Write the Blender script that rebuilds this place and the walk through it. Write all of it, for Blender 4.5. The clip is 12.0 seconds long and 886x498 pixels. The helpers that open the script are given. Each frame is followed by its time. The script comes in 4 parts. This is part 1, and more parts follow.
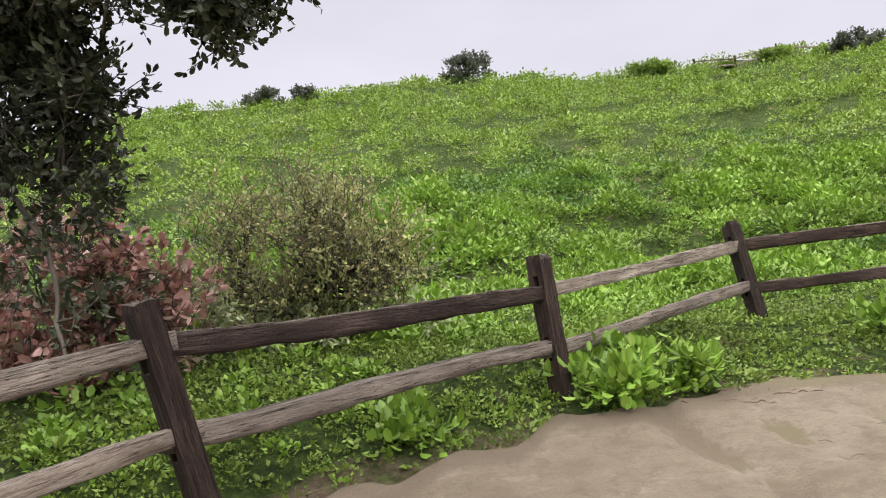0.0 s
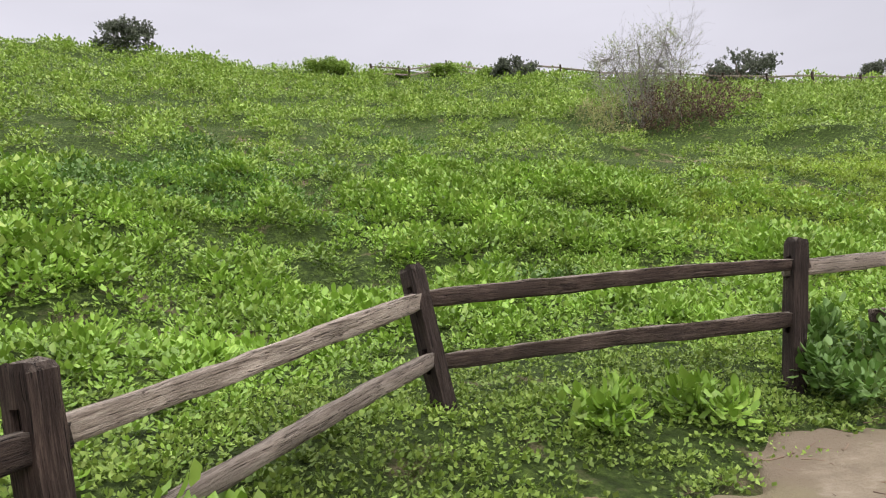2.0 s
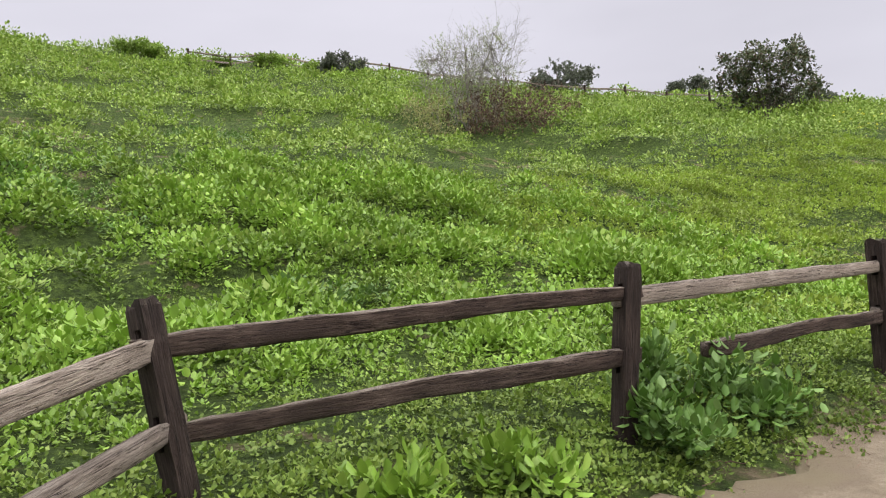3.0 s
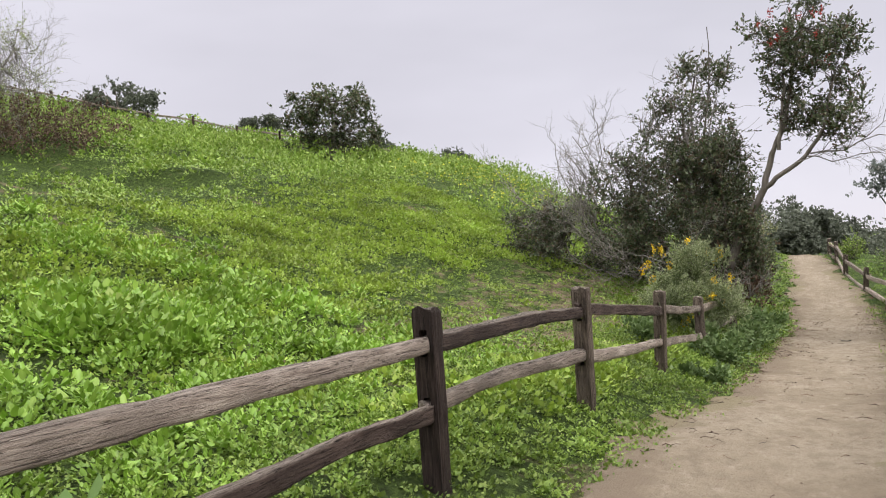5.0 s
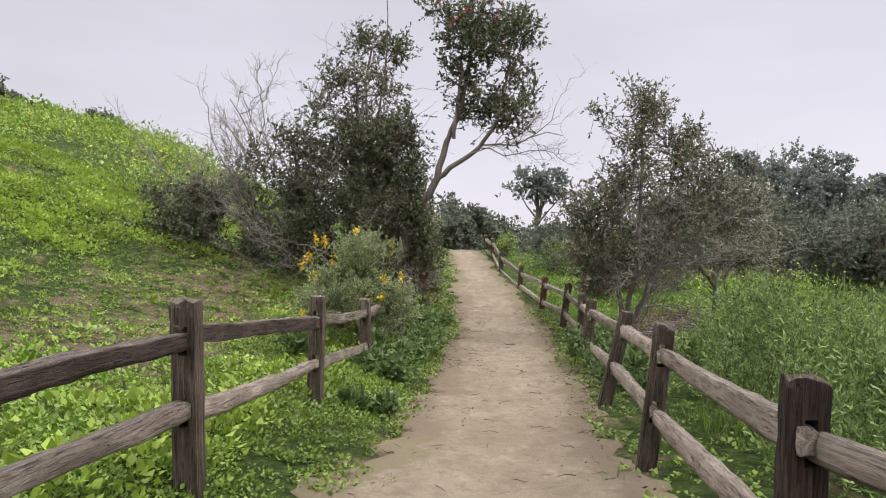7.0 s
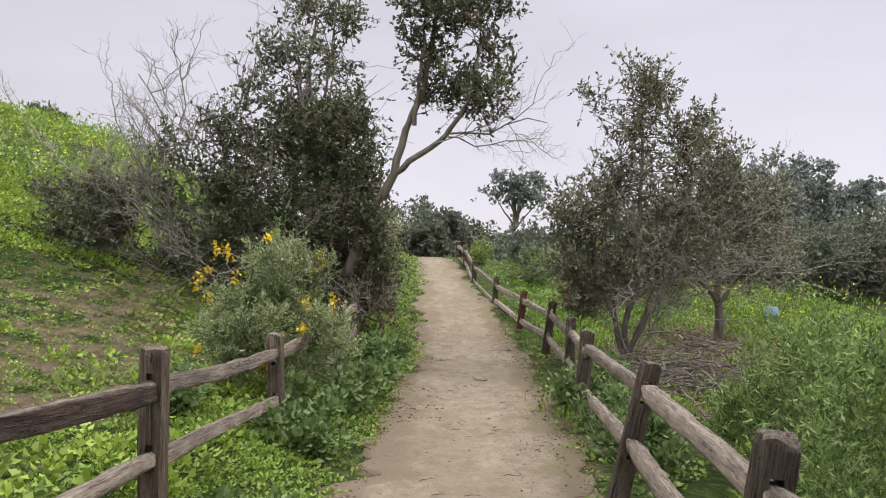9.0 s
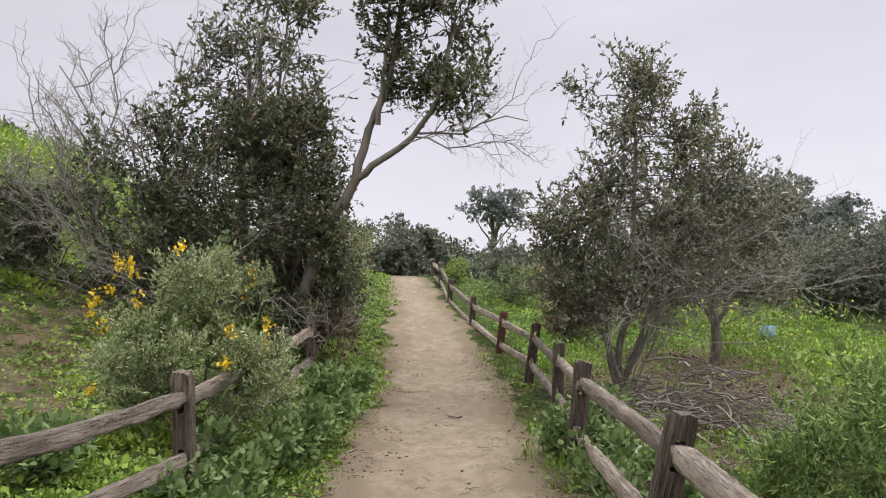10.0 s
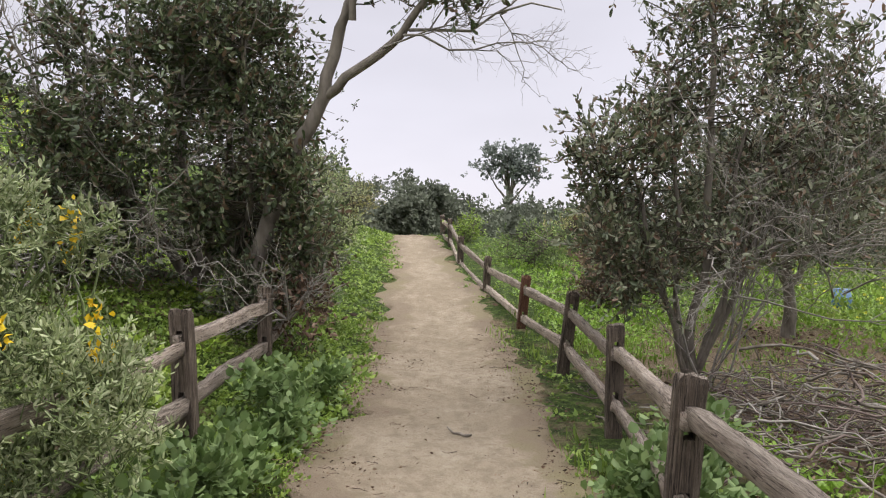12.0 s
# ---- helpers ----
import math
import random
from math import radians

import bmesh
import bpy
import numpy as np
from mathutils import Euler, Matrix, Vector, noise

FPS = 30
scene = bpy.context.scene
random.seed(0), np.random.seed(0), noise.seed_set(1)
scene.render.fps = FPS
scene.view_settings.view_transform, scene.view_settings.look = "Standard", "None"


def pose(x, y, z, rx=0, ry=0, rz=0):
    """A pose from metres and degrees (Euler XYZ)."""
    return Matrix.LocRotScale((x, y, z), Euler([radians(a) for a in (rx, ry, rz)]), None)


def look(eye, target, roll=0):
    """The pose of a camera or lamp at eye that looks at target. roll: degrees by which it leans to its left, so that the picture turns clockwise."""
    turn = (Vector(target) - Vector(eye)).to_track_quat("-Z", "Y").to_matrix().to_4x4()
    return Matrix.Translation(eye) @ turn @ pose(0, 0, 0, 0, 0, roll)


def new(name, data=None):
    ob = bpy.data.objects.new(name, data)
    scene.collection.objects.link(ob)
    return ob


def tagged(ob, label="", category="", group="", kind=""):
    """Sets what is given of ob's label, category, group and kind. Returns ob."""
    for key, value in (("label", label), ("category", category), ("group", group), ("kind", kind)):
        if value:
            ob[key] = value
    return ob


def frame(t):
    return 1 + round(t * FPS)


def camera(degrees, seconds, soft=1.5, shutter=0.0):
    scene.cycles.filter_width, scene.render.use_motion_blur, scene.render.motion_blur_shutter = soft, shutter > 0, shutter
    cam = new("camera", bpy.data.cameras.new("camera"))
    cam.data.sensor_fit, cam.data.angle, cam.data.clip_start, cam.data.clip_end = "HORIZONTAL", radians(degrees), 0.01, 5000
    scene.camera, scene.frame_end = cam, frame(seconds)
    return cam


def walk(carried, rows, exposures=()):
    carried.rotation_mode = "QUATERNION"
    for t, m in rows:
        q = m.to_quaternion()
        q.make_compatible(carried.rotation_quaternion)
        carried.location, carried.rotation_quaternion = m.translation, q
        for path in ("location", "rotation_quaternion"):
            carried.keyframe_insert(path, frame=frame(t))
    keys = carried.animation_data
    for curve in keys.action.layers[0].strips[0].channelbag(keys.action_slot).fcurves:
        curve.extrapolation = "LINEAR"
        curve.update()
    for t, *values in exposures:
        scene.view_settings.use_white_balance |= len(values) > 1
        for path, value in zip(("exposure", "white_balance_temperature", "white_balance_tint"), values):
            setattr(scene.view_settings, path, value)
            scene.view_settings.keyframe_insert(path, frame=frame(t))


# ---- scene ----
cam = camera(60.5, 12.0, soft=1.1)
METRES, EYE, TILT, LEAN, TURN = 15.4, 1.5, 2.7, 6.0, 0.0
ROWS = [
    (0.0, 0.0, 0.0, 0.0, 0.0, 0.0, -0.0),
    (0.5, 0.0067, 0.0421, 0.0034, -6.99, -0.15, -0.58),
    (1.0, 0.0186, 0.0797, 0.0091, -13.25, -0.2, -1.25),
    (1.5, 0.029, 0.1166, 0.0144, -16.54, -0.68, -2.07),
    (2.0, 0.0489, 0.1495, 0.0206, -24.39, 0.28, -2.76),
    (2.5, 0.0699, 0.178, 0.0256, -30.65, 0.65, -2.93),
    (3.0, 0.0976, 0.2029, 0.0313, -37.22, 0.87, -3.48),
    (3.5, 0.1314, 0.2231, 0.0358, -43.13, 1.71, -3.42),
    (5.5, 0.2803, 0.2728, 0.0559, -76.89, 6.47, -2.41),
    (6.0, 0.3207, 0.2776, 0.0601, -84.54, 7.13, -2.91),
    (6.5, 0.3597, 0.2753, 0.0646, -90.18, 5.73, -2.7),
    (7.0, 0.397, 0.277, 0.0693, -92.84, 5.21, -2.68),
    (9.0, 0.5615, 0.2504, 0.091, -94.6, 5.67, -2.74),
    (9.5, 0.6076, 0.2421, 0.0939, -95.89, 6.83, -2.07),
    (10.0, 0.6536, 0.234, 0.0967, -96.15, 7.24, -2.17),
    (10.5, 0.6995, 0.2241, 0.1001, -97.25, 6.06, -2.59),
    (11.0, 0.7447, 0.2192, 0.1044, -96.47, 4.94, -3.15),
    (11.5, 0.7906, 0.2117, 0.1067, -95.92, 4.89, -1.93),
    (12.0, 0.8381, 0.2063, 0.1088, -94.98, 4.27, -1.65),
]
walk(cam, [(t, pose(0, 0, EYE, TILT, LEAN, TURN) @ pose(METRES * x, METRES * y, METRES * z, 90 + pitch, roll, yaw)) for t, x, y, z, yaw, pitch, roll in ROWS],
     exposures=[(0.0, 0.07), (2.0, 0.0), (10.5, 0.0), (12.0, 0.1)])

# ---- world, sun, exposure ----
world = bpy.data.worlds.new("overcast")
scene.world = world
world.use_nodes = True
wt = world.node_tree
wt.nodes.clear()


def wnode(kind, **kw):
    n = wt.nodes.new(kind)
    for k, v in kw.items():
        if k in n.inputs:
            n.inputs[k].default_value = v
    return n


w_out = wt.nodes.new("ShaderNodeOutputWorld")
w_bg = wt.nodes.new("ShaderNodeBackground")
w_sky = wt.nodes.new("ShaderNodeTexSky")
w_sky.sky_type = 'NISHITA'
w_sky.sun_disc = False
w_sky.sun_elevation = radians(48)
w_sky.sun_rotation = radians(150)
w_co = wt.nodes.new("ShaderNodeTexCoord")
w_sep = wt.nodes.new("ShaderNodeSeparateXYZ")
wt.links.new(w_co.outputs["Generated"], w_sep.inputs[0])
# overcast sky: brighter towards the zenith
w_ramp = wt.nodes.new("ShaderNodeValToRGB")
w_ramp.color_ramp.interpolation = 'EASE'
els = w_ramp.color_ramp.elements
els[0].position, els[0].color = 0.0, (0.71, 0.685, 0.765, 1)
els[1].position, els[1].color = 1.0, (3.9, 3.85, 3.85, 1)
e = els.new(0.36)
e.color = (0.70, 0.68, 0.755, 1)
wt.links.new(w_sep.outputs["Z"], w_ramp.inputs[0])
w_map = wt.nodes.new("ShaderNodeMapping")
w_map.inputs["Scale"].default_value = (1.0, 1.0, 3.2)
wt.links.new(w_co.outputs["Generated"], w_map.inputs[0])
w_noise = wnode("ShaderNodeTexNoise", Scale=1.7, Detail=4.0, Roughness=0.5)
wt.links.new(w_map.outputs[0], w_noise.inputs["Vector"])
w_mr = wnode("ShaderNodeMapRange")
for i, v in ((1, 0.3), (2, 0.7), (3, 0.93), (4, 1.12)):
    w_mr.inputs[i].default_value = v
wt.links.new(w_noise.outputs["Fac"], w_mr.inputs[0])
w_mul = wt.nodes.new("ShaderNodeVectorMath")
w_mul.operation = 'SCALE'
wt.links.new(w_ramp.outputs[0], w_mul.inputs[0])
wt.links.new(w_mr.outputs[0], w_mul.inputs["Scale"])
w_skys = wt.nodes.new("ShaderNodeVectorMath")
w_skys.operation = 'SCALE'
w_skys.inputs["Scale"].default_value = 0.008
wt.links.new(w_sky.outputs[0], w_skys.inputs[0])
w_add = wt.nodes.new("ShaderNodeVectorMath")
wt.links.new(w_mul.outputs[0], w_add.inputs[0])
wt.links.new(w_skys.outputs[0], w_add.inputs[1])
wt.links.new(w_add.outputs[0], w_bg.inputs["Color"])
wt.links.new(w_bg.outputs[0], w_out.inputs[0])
sun_data = bpy.data.lights.new("sun", 'SUN')
sun_data.energy, sun_data.angle, sun_data.color = 1.5, radians(20), (1.0, 0.96, 0.9)
sun = new("sun", sun_data)
sun.matrix_world = look((0, 0, 60), (-9, 22, 34))

# ---- terrain shape ----
rng = np.random.default_rng(7)


def vnoise(x, y, size, seed=0):
    """Smooth noise from 0 to 1 on a lattice of that size."""
    x, y = np.asarray(x, float) / size, np.asarray(y, float) / size
    i, j = np.floor(x).astype(np.int64), np.floor(y).astype(np.int64)
    u, v = x - i, y - j
    u, v = u * u * (3 - 2 * u), v * v * (3 - 2 * v)

    def h(a, b):
        n = (a * 374761393 + b * 668265263 + seed * 144665) & 0x7FFFFFFF
        n = ((n ^ (n >> 13)) * 1274126177) & 0x7FFFFFFF
        return ((n ^ (n >> 16)) & 0xFFFF) / 65535.0
    return (h(i, j) * (1 - u) + h(i + 1, j) * u) * (1 - v) + (h(i, j + 1) * (1 - u) + h(i + 1, j + 1) * u) * v


def smooth(a, b, t):
    t = np.clip((np.asarray(t, float) - a) / (b - a), 0, 1)
    return t * t * (3 - 2 * t)


PX = [-30, -3, 0, 2, 4, 6, 9, 11, 13, 16, 19, 22, 28, 35, 42, 60]
PZ = [0.1, 0.4, 0.52, 0.57, 0.60, 0.62, 0.64, 0.58, 0.47, 0.38, 0.33, 0.36, 0.85, 1.62, 1.5, 0.6]
LX = [-30, -6, -3, -0.6, 0.6, 2.0, 3.4, 5.3, 8.7, 11.1, 13.5, 17.5, 19.6, 22, 28, 35, 42, 60]
LY = [-26, -1.5, 1.7, 4.0, 4.45, 4.85, 5.15, 5.35, 5.0, 4.6, 4.15, 3.7, 3.4, 3.2, 2.85, 2.6, 3.6, 8]
RX = [-30, 2, 4, 6.5, 8.5, 10.6, 12.7, 16.1, 19.9, 24.4, 29, 34.5, 42, 60]
RY = [-60, -4.0, 0.5, 2.5, 2.95, 2.83, 2.5, 2.0, 1.6, 1.35, 1.35, 1.55, 2.4, 6.8]
FX = [-30, -8, -1.2, 0.6, 2.5, 5.05, 7.7, 10.2, 12.9, 15.3, 17.7, 20.6, 30, 40, 60]
FY = [-24, -5, 3.05, 4.7, 6.4, 6.02, 5.7, 5.34, 5.0, 4.68, 4.3, 4.2, 4.2, 5.5, 10]
BB = [-180, -100, -60, -30, -17, -6, 2, 9, 18, 26, 34, 50, 60, 65, 75, 85, 95, 110, 180]
BE = [0, 0, 7, 13, 14.4, 15.5, 15.5, 14.5, 13.7, 12.7, 11.8, 9.5, 7.9, 7.2, 5.4, 3.4, 1.0, 0.0, 0.0]


def hummock(x, y):
    return 0.62 * vnoise(x + 0.4 * vnoise(x, y, 1.7, 92), y, 0.85, 90) + 0.38 * vnoise(x, y, 1.9, 91)


def terrain(x, y, path=False):
    """Height of the ground."""
    x, y = np.asarray(x, float), np.asarray(y, float)
    zc = np.interp(x, PX, PZ)
    # the trail climbs to its bend
    zw = 0.148 * np.clip(y, -40, 8) + 0.02 * x
    wgt = smooth(0.5, 4.5, x)
    z = zc * wgt + np.minimum(zw, 0.75 + 0 * x) * (1 - wgt)
    el, er, ef = np.interp(x, LX, LY), np.interp(x, RX, RY), np.interp(x, FX, FY)
    verge = smooth(0, 1.2, y - el)
    z = z + verge * 0.27
    # hillside
    dx, dy = x - 2.0, y - 3.0
    r = np.hypot(dx, dy) + 1e-6
    b = np.degrees(np.arctan2(dx, dy))
    E = np.interp(b, BB, BE)
    R = 50.0
    zr = 1.9 + np.tan(np.radians(E)) * R
    u = r / R
    g = np.where(u < 1, u ** 1.3, 1 + 0.45 * (1 - np.exp(-(np.maximum(u, 1) - 1) * 2.2)))
    roll = (vnoise(x, y, 9, 3) - 0.5) * 0.7 + (vnoise(x, y, 3.1, 4) - 0.5) * 0.25 + (vnoise(x, y, 1.1, 5) - 0.5) * 0.16
    H = 1.0 + (zr - 1.0) * g + roll * smooth(3, 14, y - ef) * smooth(1.25, 0.9, u)
    k = smooth(-1, 11, y - ef)
    z = z * (1 - k) + H * k
    # hummocks of the herb cover
    z = z + (hummock(x, y) - 0.5) * 0.42 * smooth(1.5, 5, y - ef) * smooth(62, 50, r) * (1 - 0.65 * smooth(9, 13, x) * smooth(15, 6, y - ef))
    # land falls away below the trail
    s = er - y
    fall = smooth(0.6, 5, s) * 0.45 + smooth(4, 30, s) * 1.6
    z = z - fall * smooth(4, 10, x) - (1 - smooth(4, 10, x)) * smooth(1, 20, s) * 0.8
    z = z + (vnoise(x, y, 1.3, 8) - 0.5) * 0.06 * np.maximum(smooth(0.1, 1.0, y - el), smooth(0.1, 1.0, er - y))
    # crest bank beside the trail
    z = z + 0.5 * smooth(0.4, 2.5, y - el) * smooth(17, 22, x) * smooth(60, 40, x)
    if not path:
        z = z - 0.06 * smooth(-0.05, 0.25, el - y) * smooth(-0.05, 0.25, y - er)
    return z
# ---- end shape ----


# ---- materials ----
def material(name):
    m = bpy.data.materials.new(name)
    m.use_nodes = True
    t = m.node_tree
    return m, t, t.nodes["Principled BSDF"]


def node(t, kind, **kw):
    n = t.nodes.new(kind)
    for k, v in kw.items():
        n.inputs[k].default_value = v
    return n


def noise_of(t, scale, detail=3.0, rough=0.55, stretch=(1, 1, 1), coord="Object"):
    c = t.nodes.new("ShaderNodeTexCoord")
    mp = node(t, "ShaderNodeMapping", Scale=stretch)
    t.links.new(c.outputs[coord], mp.inputs[0])
    n = node(t, "ShaderNodeTexNoise", Scale=scale, Detail=detail, Roughness=rough)
    t.links.new(mp.outputs[0], n.inputs["Vector"])
    return n.outputs["Fac"]


def ramp(t, fac, stops):
    r = t.nodes.new("ShaderNodeValToRGB")
    el = r.color_ramp.elements
    el[0].position, el[0].color = stops[0][0], (*stops[0][1], 1)
    el[1].position, el[1].color = stops[-1][0], (*stops[-1][1], 1)
    for p, c in stops[1:-1]:
        el.new(p).color = (*c, 1)
    t.links.new(fac, r.inputs[0])
    return r.outputs[0]


def mix(t, fac, a, b, mode="MIX"):
    m = t.nodes.new("ShaderNodeMix")
    m.data_type, m.blend_type = "RGBA", mode
    for src, sock in ((fac, m.inputs[0]), (a, m.inputs[6]), (b, m.inputs[7])):
        if isinstance(src, (int, float)):
            sock.default_value = src
        elif isinstance(src, tuple):
            sock.default_value = (*src, 1)
        else:
            t.links.new(src, sock)
    return m.outputs[2]


def bump(t, bsdf, height, strength=0.5, distance=0.02):
    b = node(t, "ShaderNodeBump", Strength=strength, Distance=distance)
    t.links.new(height, b.inputs["Height"])
    t.links.new(b.outputs[0], bsdf.inputs["Normal"])


def wood(name, stretch, dark, mid, pale, top_mix=1.0):
    """Weathered split wood: fibres, long drying cracks, blotches, paler upper faces."""
    m, t, b = material(name)
    grain = noise_of(t, 7.0, 9, 0.74, stretch)
    fibre = noise_of(t, 26.0, 4, 0.7, stretch)
    crack = noise_of(t, 2.6, 3, 0.5, tuple(2.2 * k if k > 1 else 0.45 for k in stretch))
    big = noise_of(t, 2.2, 4, 0.6)
    info = t.nodes.new("ShaderNodeObjectInfo")
    col = ramp(t, grain, [(0.36, dark), (0.48, mid), (0.64, pale)])
    col = mix(t, ramp(t, big, [(0.38, (0, 0, 0)), (0.62, (0.9, 0.9, 0.9))]), col, tuple(c * 0.62 for c in mid))
    # upward faces mix towards a paler grey-brown
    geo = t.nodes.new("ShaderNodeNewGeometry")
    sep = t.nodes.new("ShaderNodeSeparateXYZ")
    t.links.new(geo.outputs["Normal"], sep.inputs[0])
    up = ramp(t, sep.outputs["Z"], [(0.25, (0, 0, 0)), (0.8, (0.85 * top_mix,) * 3)])
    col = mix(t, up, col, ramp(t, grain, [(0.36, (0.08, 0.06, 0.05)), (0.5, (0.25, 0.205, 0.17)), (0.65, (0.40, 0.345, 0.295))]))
    col = mix(t, ramp(t, fibre, [(0.34, (0.6, 0.6, 0.6)), (0.5, (0, 0, 0))]), col, tuple(c * 0.6 for c in dark))
    line = ramp(t, crack, [(0.482, (0, 0, 0)), (0.492, (1, 1, 1)), (0.500, (1, 1, 1)), (0.510, (0, 0, 0))])
    col = mix(t, line, col, tuple(c * 0.45 for c in dark))
    tone = node(t, "ShaderNodeHueSaturation")
    mr = node(t, "ShaderNodeMapRange")
    mr.inputs[3].default_value, mr.inputs[4].default_value = 0.75, 1.3
    t.links.new(info.outputs["Random"], mr.inputs[0])
    t.links.new(mr.outputs[0], tone.inputs["Value"])
    t.links.new(col, tone.inputs["Color"])
    t.links.new(tone.outputs[0], b.inputs["Base Color"])
    b.inputs["Roughness"].default_value = 0.85
    b.inputs["Specular IOR Level"].default_value = 0.25
    h = mix(t, line, mix(t, 0.35, grain, fibre), (0, 0, 0))
    bump(t, b, h, 1.0, 0.03)
    return m


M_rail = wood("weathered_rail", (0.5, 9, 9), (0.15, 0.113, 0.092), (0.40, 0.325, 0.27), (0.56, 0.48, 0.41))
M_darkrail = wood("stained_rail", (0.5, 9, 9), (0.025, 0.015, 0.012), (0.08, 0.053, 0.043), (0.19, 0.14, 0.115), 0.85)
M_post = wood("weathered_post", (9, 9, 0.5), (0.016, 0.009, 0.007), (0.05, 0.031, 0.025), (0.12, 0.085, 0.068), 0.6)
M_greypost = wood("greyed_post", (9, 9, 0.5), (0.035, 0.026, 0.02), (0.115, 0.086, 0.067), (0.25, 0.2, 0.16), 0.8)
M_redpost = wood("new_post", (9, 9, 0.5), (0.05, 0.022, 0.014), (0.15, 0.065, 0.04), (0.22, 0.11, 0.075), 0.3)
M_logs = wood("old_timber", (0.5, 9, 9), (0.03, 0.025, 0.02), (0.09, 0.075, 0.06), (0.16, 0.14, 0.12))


def foliage(name, colours, rough=0.5, trans=0.35, spec=0.35):
    """Leaf material; each leaf takes a colour of its own."""
    m, t, b = material(name)
    geo = t.nodes.new("ShaderNodeNewGeometry")
    n = len(colours)
    col = ramp(t, geo.outputs["Random Per Island"], [((i + 0.5) / n, c) for i, c in enumerate(colours)])
    big = noise_of(t, 1.0, 4, 0.65)
    hsv = node(t, "ShaderNodeHueSaturation")
    mr = node(t, "ShaderNodeMapRange")
    for i, v in ((1, 0.32), (2, 0.68), (3, 0.58), (4, 1.28)):
        mr.inputs[i].default_value = v
    t.links.new(big, mr.inputs[0])
    t.links.new(mr.outputs[0], hsv.inputs["Value"])
    t.links.new(col, hsv.inputs["Color"])
    t.links.new(hsv.outputs[0], b.inputs["Base Color"])
    b.inputs["Roughness"].default_value = rough
    b.inputs["Specular IOR Level"].default_value = spec
    if trans:
        tr = t.nodes.new("ShaderNodeBsdfTranslucent")
        t.links.new(hsv.outputs[0], tr.inputs["Color"])
        ms = t.nodes.new("ShaderNodeMixShader")
        ms.inputs[0].default_value = trans
        t.links.new(b.outputs[0], ms.inputs[1])
        t.links.new(tr.outputs[0], ms.inputs[2])
        t.links.new(ms.outputs[0], t.nodes["Material Output"].inputs[0])
    return m


M_lush = foliage("lush_weed_leaf", [(0.154, 0.269, 0.029), (0.187, 0.318, 0.037), (0.220, 0.362, 0.045), (0.287, 0.411, 0.077), (0.177, 0.302, 0.037)], 0.42, 0.22)
M_short = foliage("short_green_leaf", [(0.120, 0.192, 0.026), (0.165, 0.252, 0.036), (0.209, 0.302, 0.046), (0.259, 0.343, 0.072), (0.140, 0.222, 0.033)], 0.55, 0.22)
M_hill = foliage("hill_herb_leaf", [(0.169, 0.271, 0.036), (0.213, 0.327, 0.049), (0.264, 0.384, 0.061), (0.325, 0.423, 0.098)], 0.55, 0.22)
M_turf = foliage("yellow_green_turf", [(0.224, 0.325, 0.039), (0.271, 0.390, 0.046), (0.319, 0.429, 0.061), (0.248, 0.312, 0.066)], 0.55, 0.22)
M_darkweed = foliage("dark_nettle_leaf", [(0.095, 0.19, 0.03), (0.12, 0.225, 0.042), (0.16, 0.26, 0.07)], 0.5, 0.2)
M_mallow = foliage("mallow_leaf", [(0.08, 0.13, 0.035), (0.125, 0.19, 0.06), (0.19, 0.26, 0.10)], 0.6, 0.3)
M_oak = foliage("oak_leaf", [(0.035, 0.045, 0.022), (0.05, 0.062, 0.03), (0.07, 0.082, 0.042), (0.095, 0.10, 0.06)], 0.42, 0.2, 0.5)
M_toyon = foliage("toyon_leaf", [(0.050, 0.072, 0.029), (0.077, 0.105, 0.044), (0.110, 0.143, 0.062), (0.198, 0.220, 0.127), (0.143, 0.094, 0.061)], 0.4, 0.22, 0.5)
M_sumac = foliage("sumac_leaf", [(0.076, 0.097, 0.050), (0.117, 0.138, 0.072), (0.165, 0.186, 0.108), (0.275, 0.289, 0.193), (0.193, 0.123, 0.083)], 0.42, 0.22, 0.5)
M_red = foliage("red_sumac_leaf", [(0.239, 0.113, 0.094), (0.419, 0.209, 0.179), (0.658, 0.404, 0.358), (0.224, 0.194, 0.114), (0.344, 0.164, 0.143)], 0.5, 0.25)
M_olive = foliage("olive_shrub_leaf", [(0.232, 0.251, 0.094), (0.329, 0.348, 0.128), (0.444, 0.444, 0.186), (0.329, 0.270, 0.135)], 0.55, 0.25)
M_grey = foliage("grey_green_leaf", [(0.287, 0.336, 0.168), (0.380, 0.426, 0.228), (0.494, 0.515, 0.324), (0.333, 0.403, 0.168)], 0.65, 0.3)
M_sage = foliage("sage_leaf", [(0.085, 0.139, 0.040), (0.155, 0.232, 0.065), (0.264, 0.349, 0.109)], 0.6, 0.3)
# next three: distance haze is put into the leaf colours, paler and greyer
M_farhaze = foliage("hazed_far_leaf", [(0.105, 0.12, 0.085), (0.14, 0.155, 0.112), (0.18, 0.195, 0.148)], 0.7, 0.25)
M_scrubhaze = foliage("hazed_scrub_leaf", [(0.075, 0.088, 0.056), (0.105, 0.118, 0.077), (0.14, 0.15, 0.105)], 0.65, 0.25)
M_pinehaze = foliage("hazed_needles", [(0.16, 0.185, 0.165), (0.2, 0.225, 0.2), (0.25, 0.27, 0.25)], 0.7, 0.25)
M_yellow = foliage("yellow_petal", [(0.75, 0.5, 0.02), (0.85, 0.62, 0.03)], 0.5, 0.3)
M_lemon = foliage("mustard_petal", [(0.72, 0.68, 0.06), (0.82, 0.78, 0.1)], 0.5, 0.3)
M_berry = foliage("red_berry", [(0.35, 0.02, 0.015), (0.45, 0.04, 0.03)], 0.35, 0.0)
